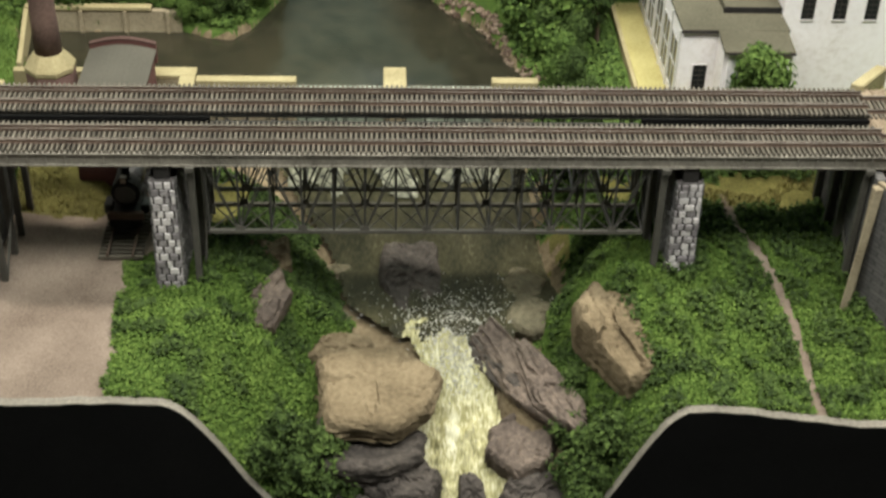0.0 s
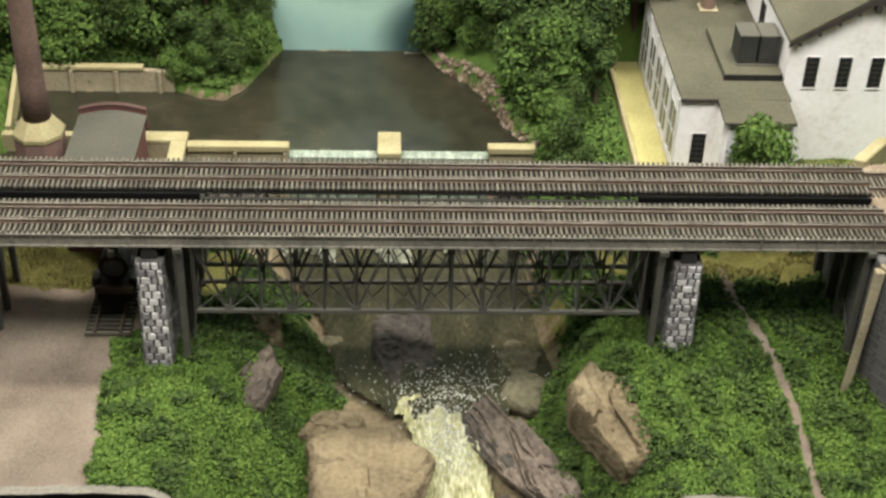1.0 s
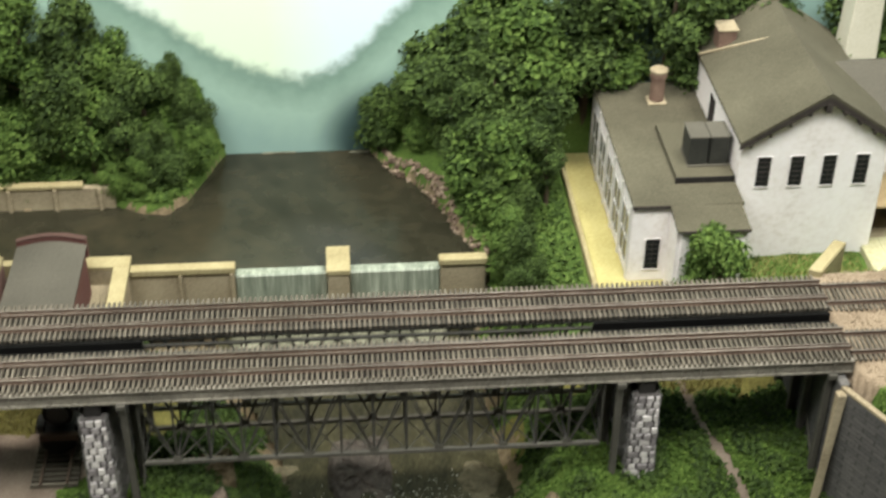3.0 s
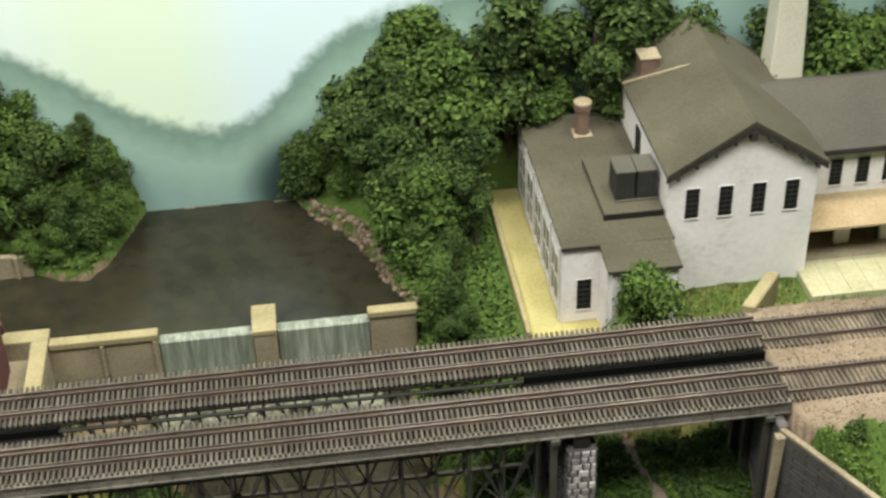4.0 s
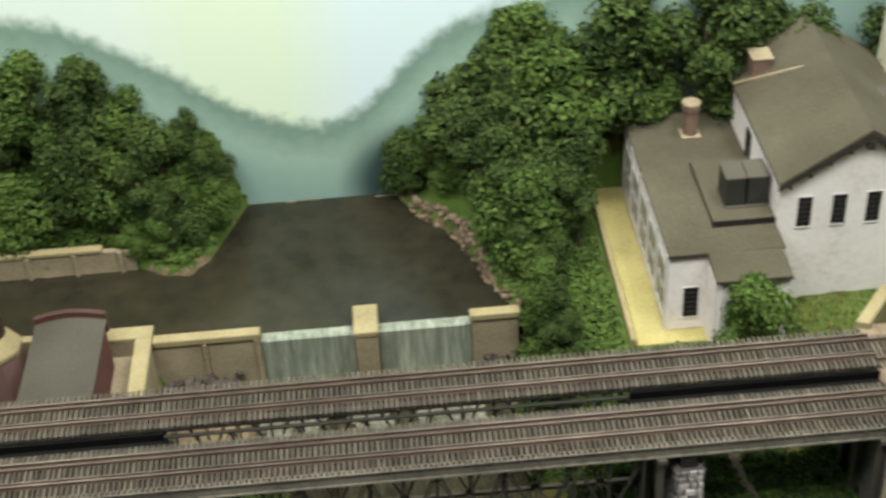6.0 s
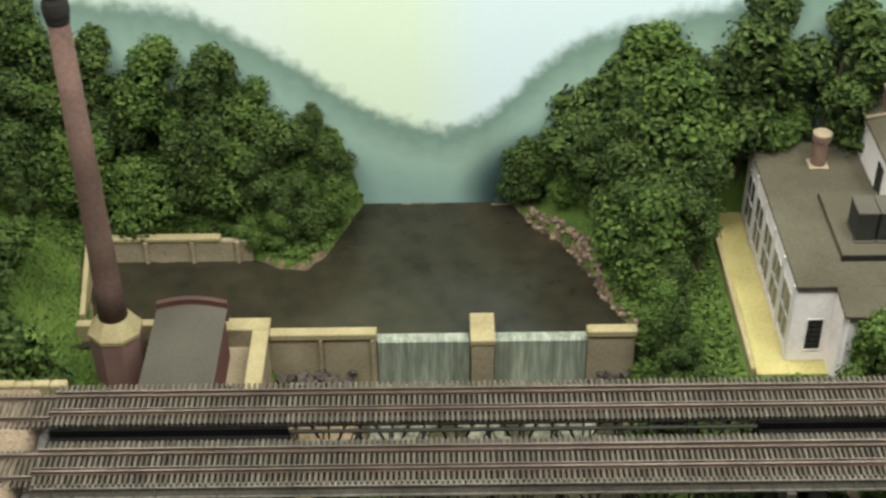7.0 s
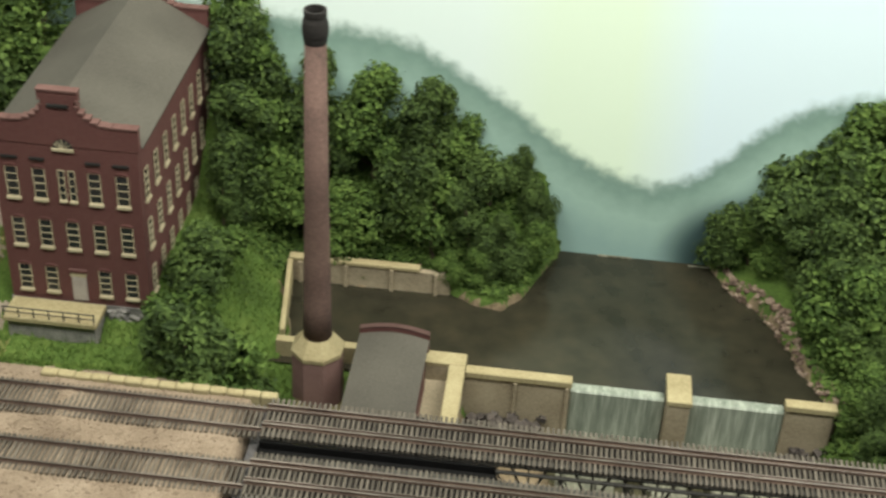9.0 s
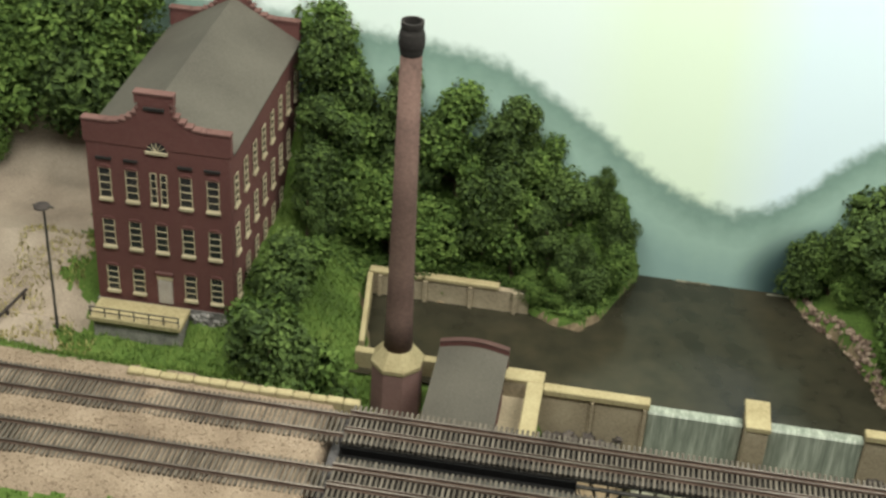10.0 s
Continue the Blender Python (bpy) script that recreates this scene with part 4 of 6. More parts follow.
parapet(MY0 - 0.0006, MY0 + 0.0045)
parapet(MY1 - 0.0006, MY1 + 0.0046)
for s in (-1, 1):
    xe = MID + s * (MX1 - MID + 0.0025)
    q = [(MID, RIDGE), (xe, EAVE - 0.001), (xe, EAVE + 0.0005), (MID, RIDGE + 0.0016)]
    under(mill, "roof", Shape().prism(q, MY0 + 0.0046, MY1 - 0.0008), ROOF_GREY)
COLS = [MID + k * 0.0190 for k in (-2, -1, 0, 1, 2)]
for r, (z0, h) in enumerate(((0.0475, 0.0205), (0.0855, 0.0215), (0.1245, 0.0235))):
    for k, cx in enumerate(COLS):
        if r == 0 and k == 2:
            continue
        if r == 2 and k == 2:
            for o in (-0.0036, 0.0036):
                window_unit(mill, cx + o, MY0, z0, 0.0042, h, CREAM, 1, 4)
                under(mill, "window_sill", Shape().box(cx + o - 0.0026, cx + o + 0.0026, MY0 - 0.0022, MY0, z0 - 0.0016, z0), CREAM)
            continue
        window_unit(mill, cx, MY0, z0, 0.0082, h, CREAM, 1, 4)
        under(mill, "window_sill", Shape().box(cx - 0.0049, cx + 0.0049, MY0 - 0.0024, MY0, z0 - 0.0022, z0 - 0.0003), CREAM)
        head = [(cx - 0.0046, z0 + h - 0.001)] + [(cx + 0.0046 * math.cos(math.pi - math.pi * i / 6), z0 + h + 0.0022 * math.sin(math.pi * i / 6)) for i in range(7)] + [(cx + 0.0046, z0 + h - 0.001)]
        under(mill, "window_arch", Shape().prism(head[1:-1], MY0 - 0.0012, MY0), BRICK)
for cx, w in ((COLS[0], 0.011), (COLS[1], 0.010), (COLS[3], 0.010), (COLS[4], 0.011)):
    under(mill, "brick_band", Shape().box(cx - w / 2, cx + w / 2, MY0 - 0.0016, MY0, 0.1545, 0.1562), SOOT_AND_SHADE)
under(mill, "brick_band", Shape().box(MID - 0.007, MID + 0.007, MY0 - 0.0022, MY0 - 0.0006, 0.1965, 0.1985), SOOT_AND_SHADE)
fan = [(MID + 0.0068 * math.cos(math.pi * i / 10), 0.1655 + 0.0068 * math.sin(math.pi * i / 10)) for i in range(11)]
fanlight = under(mill, "fanlight", Shape().prism(fan, MY0 - 0.0010, MY0 - 0.0006), PANE)
rib = Shape().box(MID - 0.0075, MID + 0.0075, MY0 - 0.0022, MY0 - 0.0006, 0.1635, 0.1655)
for i in range(1, 6):
    a = math.pi * i / 6
    rib.beam((MID, MY0 - 0.0014, 0.1655), (MID + 0.0066 * math.cos(a), MY0 - 0.0014, 0.1655 + 0.0066 * math.sin(a)), 0.0005, 0.0004)
under_part(mill, fanlight, "window_frame", rib, CREAM)
DOORM = material("mill_door", ((0.33, 0.29, 0.26), (0.45, 0.41, 0.37)), 0.8, 60, 500, 0.15)
door = under(mill, "door", Shape().box(MID - 0.0052, MID + 0.0052, MY0 - 0.001, MY0, 0.041, 0.0605), DOORM, "pale grey panelled loading door")
under_part(mill, door, "door_panel", Shape().box(MID - 0.0042, MID - 0.0006, MY0 - 0.0014, MY0 - 0.001, 0.0425, 0.0595), DOORM, bevel=0.0003)
under_part(mill, door, "door_panel", Shape().box(MID + 0.0006, MID + 0.0042, MY0 - 0.0014, MY0 - 0.001, 0.0425, 0.0595), DOORM, bevel=0.0003)
under(mill, "transom_light", Shape().box(MID - 0.0056, MID + 0.0056, MY0 - 0.0012, MY0, 0.0612, 0.0645), CREAM)
under(mill, "door_head", Shape().box(MID - 0.0064, MID + 0.0064, MY0 - 0.0022, MY0, 0.0655, 0.0675), BRICK)
for k in range(8):
    cy = MY0 + 0.013 + k * 0.0232
    for z0, h in ((0.0475, 0.0205), (0.0855, 0.0215), (0.1245, 0.0235)):
        for x, nrm in ((MX1, "x+"), (MX0, "x-")):
            window_unit(mill, cy, x, z0, 0.0082, h, CREAM, 1, 4, nrm)
            under(mill, "window_sill", Shape().box(min(x, x + (0.002 if nrm == "x+" else -0.002)), max(x, x + (0.002 if nrm == "x+" else -0.002)), cy - 0.0049, cy + 0.0049, z0 - 0.0022, z0 - 0.0003), CREAM)
for x0, x1, y0, y1 in ((MX0 - 0.001, MX1 + 0.001, MY0 - 0.0012, MY0 - 0.0002), (MX1, MX1 + 0.001, MY0, MY1 + 0.004), (MX0 - 0.001, MX0, MY0, MY1 + 0.004)):
    under(mill, "foundation", Shape().box(x0, x1, y0, y1, -0.01, MZ + 0.002), RUBBLE)
for i in range(60):
    x = rng.uniform(-0.397, MX1 + 0.0005)
    z = rng.uniform(0.022, MZ)
    s = Shape().ring((x, MY0 - 0.0012), ((0.0022, z - 0.0010), (0.0027, z), (0.0019, z + 0.0011)), 6, rng.uniform(0, 1))
    under(mill, "foundation_stone", s, RUBBLE)
dock = thing("loading_dock", -0.43, -0.03, 0.02, "pale tan concrete loading dock along the mill front", "loading dock")
under(dock, "slab", Shape().box(-0.4655, -0.3985, -0.0450, MY0 - 0.0024, 0.036, 0.0405), COPING, bevel=0.0007)
under(dock, "base", Shape().box(-0.4635, -0.4005, -0.0415, MY0 - 0.0024, 0.005, 0.036), RUBBLE, "rough stone footing", bevel=0.0005)
under(dock, "rail", Shape().box(-0.4650, -0.3990, -0.0442, -0.0436, 0.0478, 0.0486), STEEL_GREY)
under(dock, "rail", Shape().box(-0.4650, -0.3990, -0.0442, -0.0436, 0.0440, 0.0446), STEEL_GREY)
for k in range(7):
    x = -0.4640 + k * 0.0107
    under(dock, "rail_post", Shape().box(x - 0.0004, x + 0.0004, -0.0443, -0.0435, 0.0405, 0.0486), STEEL_GREY)

# ---- street lamp by the dirt road ----
def street_lamp(x, y, z, h):
    t = thing("street_lamp", x, y, z, "thin dark lamp post with a wide flat shade", "street lamp")
    under(t, "pole", Shape().ring((x, y), ((0.0014, z - 0.004), (0.0010, z + 0.02), (0.0009, z + h)), 8), STEEL)
    under(t, "shade", Shape().ring((x - 0.001, y), ((0.0056, z + h - 0.0004), (0.0052, z + h + 0.0008), (0.002, z + h + 0.002)), 14), DARK_WOOD)
    under(t, "arm", Shape().box(x - 0.007, x + 0.007, y - 0.0006, y + 0.0006, z + h - 0.0002, z + h + 0.001), STEEL)


def fence_rail(a, b):
    f = thing("wooden_barrier", (a[0] + b[0]) / 2, (a[1] + b[1]) / 2, 0.037, "low dark weathered wooden barrier beside the dirt road", "barrier", "road barriers")
    under(f, "rail", Shape().beam((*a, 0.0455), (*b, 0.0455), 0.0014, 0.0022), DARK_WOOD, bevel=0.0002)
    for k in (0.08, 0.5, 0.92):
        x, y = mix(a[0], b[0], k), mix(a[1], b[1], k)
        under(f, "post", Shape().box(x - 0.0009, x + 0.0009, y - 0.0009, y + 0.0009, 0.028, 0.0452), DARK_WOOD)


fence_rail((-0.5345, 0.022), (-0.521, 0.075))
fence_rail((-0.5235, -0.082), (-0.516, -0.031))
street_lamp(-0.4830, -0.058, 0.037, 0.099)

# ---- coping along the left embankment ----
kerb = thing("retaining_wall", -0.33, -0.127, 0.03, "low pale stone retaining wall along the track", "retaining wall")
for i in range(14):
    x = -0.405 + i * 0.0109
    under(kerb, "coping_stone", Shape().box(x, x + 0.0105, -0.1295 + rng.uniform(-1, 1) * 4e-4, -0.1235, 0.058, 0.0672 + rng.uniform(-1, 1) * 4e-4), COPING, bevel=0.0008)
under(kerb, "wall_face", Shape().box(-0.405, -0.2535, -0.1285, -0.1245, 0.0, 0.058), CONCRETE)

# ---- white house with annex ----
HX0, HX1, HY0, HY1 = 0.301, 0.4095, -0.009, 0.152
HE, HR, HM = 0.1008, 0.1365, 0.3580
house = thing("white_factory", 0.36, 0.05, -0.004, "white stucco factory with tan gabled roofs and a low annex", "factory building")
pent = [(HX0, -0.006), (HX1, -0.006), (HX1, HE), (HM, HR - 0.002), (HX0, HE)]
under(house, "wall", Shape().prism(pent, HY0, HY0 + 0.004), PLASTER)
under(house, "wall", Shape().prism(pent, HY1 - 0.004, HY1), PLASTER)
for x in (HX0, HX1 - 0.004):
    under(house, "wall", Shape().box(x, x + 0.004, HY0 + 0.004, HY1 - 0.004, -0.006, HE), PLASTER)
OV = 0.006
for s in (-1, 1):
    xe = (HX0 - 0.003) if s < 0 else (HX1 + 0.005)
    ze = HE - (HR - HE) / (HM - HX0) * 0.003
    q = [(HM, HR), (xe, ze), (xe, ze + 0.0022), (HM, HR + 0.0026)]
    under(house, "roof", Shape().prism(q, HY0 - OV, HY1 + 0.004), ROOF_TAN)
    b = [(HM, HR - 0.0055), (xe, ze - 0.004), (xe, ze - 0.0002), (HM, HR - 0.0002)]
    under(house, "bargeboard", Shape().prism(b, HY0 - OV, HY0 - OV + 0.0012), DARK_WOOD)
    for k in range(1, 5):
        f = k / 4.6
        x = HM + (xe - HM) * f
        z = HR + (ze - HR) * f - 0.0045
        under(house, "rafter_end", Shape().box(x - 0.001, x + 0.001, HY0 - OV - 0.0006, HY0, z - 0.0026, z), DARK_WOOD)
under(house, "rafter_end", Shape().box(HM - 0.002, HM + 0.002, HY0 - OV - 0.0004, HY0, HR - 0.013, HR - 0.006), DARK_WOOD)


def sash(owner, cx, y, z0, w, h, nrm="y-", sill=True):
    pane = window_unit(owner, cx, y, z0, w, h, DARK_WOOD, 2, 6, nrm)
    if sill and nrm == "y-":
        under(owner, "window_sill", Shape().box(cx - w / 2 - 0.0008, cx + w / 2 + 0.0008, y - 0.0014, y, z0 - 0.0010, z0), PLASTER)
        t = Shape()
        for a in (cx - w / 2 - 0.0006, cx + w / 2 + 0.0006):
            t.box(a - 0.0004, a + 0.0004, y - 0.0007, y - 0.0001, z0, z0 + h)
        t.box(cx - w / 2 - 0.0011, cx + w / 2 + 0.0011, y - 0.0007, y - 0.0001, z0 + h, z0 + h + 0.0006)
        under_part(owner, pane, "casing", t, PLASTER)
    return pane


for cx in (0.3192, 0.3435, 0.3675, 0.3918):
    sash(house, cx, HY0, 0.0605, 0.0092, 0.0245)
sash(house, 0.075, HX0, 0.062, 0.012, 0.026, "x-", False)
# fire wall across the roof, with a brick stack behind
under(house, "roof_flashing", Shape().beam((HX0 - 0.0035, 0.118, HE + 0.002), (0.348, 0.090, 0.131), 0.0022, 0.0022), CONCRETE, bevel=0.0004)
under(house, "brick_chimney", Shape().box(0.310, 0.324, 0.112, 0.128, 0.09, 0.1245), PIPE, bevel=0.0006)
under(house, "stack_cap", Shape().box(0.3088, 0.3252, 0.1108, 0.1292, 0.1245, 0.1265), CONCRETE, bevel=0.0006)
# right wing
WX0, WX1, WY0, WY1 = HX1, 0.545, 0.022, 0.118
under(house, "wing_wall", Shape().box(WX0, WX1, WY0, WY0 + 0.004, 0.030, 0.0875), PLASTER)
under(house, "wing_wall", Shape().box(WX0, 0.4125, WY0, WY0 + 0.004, -0.006, 0.030), PLASTER)
under(house, "wing_wall", Shape().box(0.444, 0.4555, WY0, WY0 + 0.004, -0.006, 0.030), PLASTER)
under(house, "wing_wall", Shape().box(0.480, WX1, WY0, WY0 + 0.004, -0.006, 0.030), PLASTER)
under(house, "bay_interior", Shape().box(WX0, WX1, WY0 + 0.03, WY0 + 0.032, -0.006, 0.06), SOOT_AND_SHADE)
under(house, "bay_ceiling", Shape().box(WX0, WX1, WY0 + 0.004, WY0 + 0.03, 0.031, 0.033), SOOT_AND_SHADE)
under(house, "bay_floor", Shape().box(WX0, WX1, WY0 - 0.02, WY0 + 0.03, -0.006, 0.0015), CONCRETE)
under(house, "wing_roof", Shape().prism([(WY0 - 0.006, 0.0875), (0.070, 0.116), (0.070, 0.1185), (WY0 - 0.0065, 0.0902)], HM + 0.004, WX1 + 0.004, "x"), ROOF_GREY)
under(house, "wing_roof", Shape().prism([(0.126, 0.0875), (0.070, 0.116), (0.070, 0.1185), (0.1265, 0.0902)], HM + 0.004, WX1 + 0.004, "x"), ROOF_GREY)
under(house, "gutter_board", Shape().box(HX1 + 0.005, WX1 + 0.004, WY0 - 0.0074, WY0 - 0.0062, 0.0862, 0.0905), DARK_WOOD)
for cx in (0.4165, 0.4365, 0.4570, 0.4775, 0.498, 0.5185):
    sash(house, cx, WY0, 0.0565, 0.0088, 0.0215)
AW = material("tan_awning", ((0.30, 0.22, 0.125), (0.42, 0.32, 0.19), (0.5, 0.4, 0.26)), 0.85, 30, 500, 0.2)
under(house, "awning", Shape().prism([(WY0, 0.047), (WY0 - 0.026, 0.0335), (WY0 - 0.026, 0.0352), (WY0, 0.0487)], HX1 + 0.0005, 0.494, "x"), AW, "tan sloping awning over the loading bays")
APRON = material("pale_apron", ((0.34, 0.32, 0.19), (0.46, 0.44, 0.28), (0.54, 0.52, 0.36)), 0.9, 30, 400, 0.25)
slab = thing("loading_apron", 0.45, -0.024, -0.006, "pale yellow concrete apron before the loading bays", "loading dock")
for i in range(6):
    under(slab, "slab", Shape().box(0.4045 + i * 0.0152, 0.4196 + i * 0.0152, -0.042, WY0 - 0.021, -0.01, 0.004), APRON, bevel=0.0005)
# square white stack behind the wing
tall = thing("square_chimney", 0.428, 0.131, 0.0, "tall tapering square cream chimney behind the factory", "chimney")
k0, k1 = 0.0165, 0.0085
PALE = material("cream_stack", ((0.42, 0.40, 0.32), (0.55, 0.53, 0.44), (0.62, 0.60, 0.52)), 0.9, 25, 500, 0.2)
under(tall, "shaft", Shape().add([(0.428 - k0, 0.131 - k0, -0.01), (0.428 + k0, 0.131 - k0, -0.01), (0.428 + k0, 0.131 + k0, -0.01), (0.428 - k0, 0.131 + k0, -0.01), (0.428 - k1, 0.131 - k1, 0.25), (0.428 + k1, 0.131 - k1, 0.25), (0.428 + k1, 0.131 + k1, 0.25), (0.428 - k1, 0.131 + k1, 0.25)], BOX_F), PALE, bevel=0.001)
under(tall, "cap", Shape().box(0.428 - 0.0098, 0.428 + 0.0098, 0.131 - 0.0098, 0.131 + 0.0098, 0.2502, 0.255), PALE, bevel=0.0008)

# low annex with a flat roof
AX0, AX1, AY0, AY1, AZ = 0.2212, 0.2512, -0.0330, 0.142, 0.0622
annex = thing("flat_roofed_annex", 0.26, 0.05, -0.004, "low white annex with a flat tan roof and tall side windows", "annex")
under(annex, "wall", Shape().box(AX0, AX1, AY0, AY0 + 0.003, -0.006, AZ - 0.001), PLASTER)
under(annex, "wall", Shape().box(AX0, AX0 + 0.003, AY0 + 0.003, AY1, -0.006, AZ - 0.001), PLASTER)
under(annex, "wall", Shape().box(AX0, HX0, AY1, AY1 + 0.003, -0.006, AZ - 0.001), PLASTER)
under(annex, "wall", Shape().box(AX1, HX0 - 0.003, -0.060, -0.057, -0.006, 0.0580), PLASTER)
under(annex, "wall", Shape().box(AX1 - 0.003, AX1, -0.057, AY0, -0.006, 0.0580), PLASTER)
under(annex, "wall", Shape().box(HX0 - 0.0055, HX0 - 0.003, -0.057, HY0, -0.006, 0.0580), PLASTER)
under(annex, "roof", Shape().box(AX0 - 0.0008, HX0 - 0.0002, AY0 - 0.002, AY1 + 0.004, AZ - 0.001, AZ + 0.0015), ROOF_TAN, bevel=0.0004)
under(annex, "roof", Shape().add([(AX1 - 0.0042, -0.063, 0.0580), (HX0 - 0.002, -0.063, 0.0580), (HX0 - 0.002, AY0 + 0.004, 0.0612), (AX1 - 0.0042, AY0 - 0.0028, 0.0612), (AX1 - 0.0042, -0.063, 0.0600), (HX0 - 0.002, -0.063, 0.0600), (HX0 - 0.002, AY0 + 0.004, 0.0637), (AX1 - 0.0042, AY0 - 0.0028, 0.0637)], BOX_F), ROOF_TAN)
under(annex, "roof_edge", Shape().box(AX0 - 0.0011, AX1, AY0 - 0.0026, AY0 - 0.0021, AZ - 0.0014, AZ + 0.0012), DARK_WOOD)
under(annex, "roof_edge", Shape().box(AX1 - 0.001, HX0 - 0.002, -0.0636, -0.0631, 0.0576, 0.0596), DARK_WOOD)
sash(annex, 0.2375, AY0, 0.008, 0.0098, 0.0255)
for k in range(5):
    cy = AY0 + 0.020 + k * 0.0335
    window_unit(annex, cy, AX0, 0.006, 0.025, 0.042, WHITE_TRIM, 2, 2, "x-")
    under(annex, "pilaster", Shape().box(AX0 - 0.0016, AX0, cy - 0.0185, cy - 0.0150, -0.006, AZ - 0.001), WHITE_TRIM, bevel=0.0003)
under(annex, "flue_base", Shape().box(0.2585, 0.2735, 0.107, 0.121, AZ + 0.0015, AZ + 0.0035), CONCRETE, bevel=0.0006)
under(annex, "flue", Shape().ring((0.266, 0.114), ((0.0058, AZ + 0.004), (0.0058, 0.086), (0.0070, 0.0866), (0.0070, 0.0908)), 16), PIPE, smooth=False)
under(annex, "flue_cap", Shape().ring((0.266, 0.114), ((0.0072, 0.0909), (0.0072, 0.0926), (0.0045, 0.0938)), 16), CONCRETE)
under(annex, "equipment_platform", Shape().box(0.257, HX0 - 0.001, -0.006, 0.072, AZ + 0.0015, AZ + 0.0062), ROOF_TAN, bevel=0.0004)
# the shadow line at the platform's front, built as a near-black strip
under(annex, "platform_edge", Shape().box(0.2562, HX0 - 0.001, -0.0072, -0.0062, AZ + 0.0012, AZ + 0.0062), SOOT_AND_SHADE)
for tx in (0.2683, 0.2838):
    tank = under(annex, "water_tank", Shape().box(tx, tx + 0.0140, 0.009, 0.031, AZ + 0.0072, AZ + 0.0290), TANK, "dark square roof tank", bevel=0.0006)
    under_part(annex, tank, "tank_lid", Shape().box(tx - 0.0005, tx + 0.0145, 0.0085, 0.0315, AZ + 0.0291, AZ + 0.0306), ROOF_GREY, bevel=0.0005)
    under_part(annex, tank, "skid", Shape().box(tx - 0.0005, tx + 0.0145, 0.007, 0.033, AZ + 0.0062, AZ + 0.0072), ROOF_GREY)
walkway = thing("walkway", 0.208, 0.05, -0.01, "yellow walkway with a low tan kerb along the annex", "walkway")
under(walkway, "slab", Shape().box(0.1985, AX0, -0.048, 0.148, -0.012, -0.0025), WALKWAY, bevel=0.0005)
under(walkway, "slab", Shape().box(AX0, 0.2505, -0.048, AY0, -0.012, -0.0027), WALKWAY, bevel=0.0005)
under(walkway, "kerb", Shape().box(0.1940, 0.1975, -0.048, 0.150, -0.02, 0.0030), COPING, bevel=0.0006)
ramp = thing("stone_buttress", 0.337, -0.08, 0.0, "sloping tan stone wall end beside the track", "wall")
under(ramp, "stone", Shape().add([(0.321, -0.123, 0.0), (0.329, -0.127, 0.0), (0.362, -0.080, -0.006), (0.354, -0.076, -0.006), (0.321, -0.123, 0.0685), (0.329, -0.127, 0.0685), (0.362, -0.080, 0.058), (0.354, -0.076, 0.058)], BOX_F), COPING, bevel=0.001)

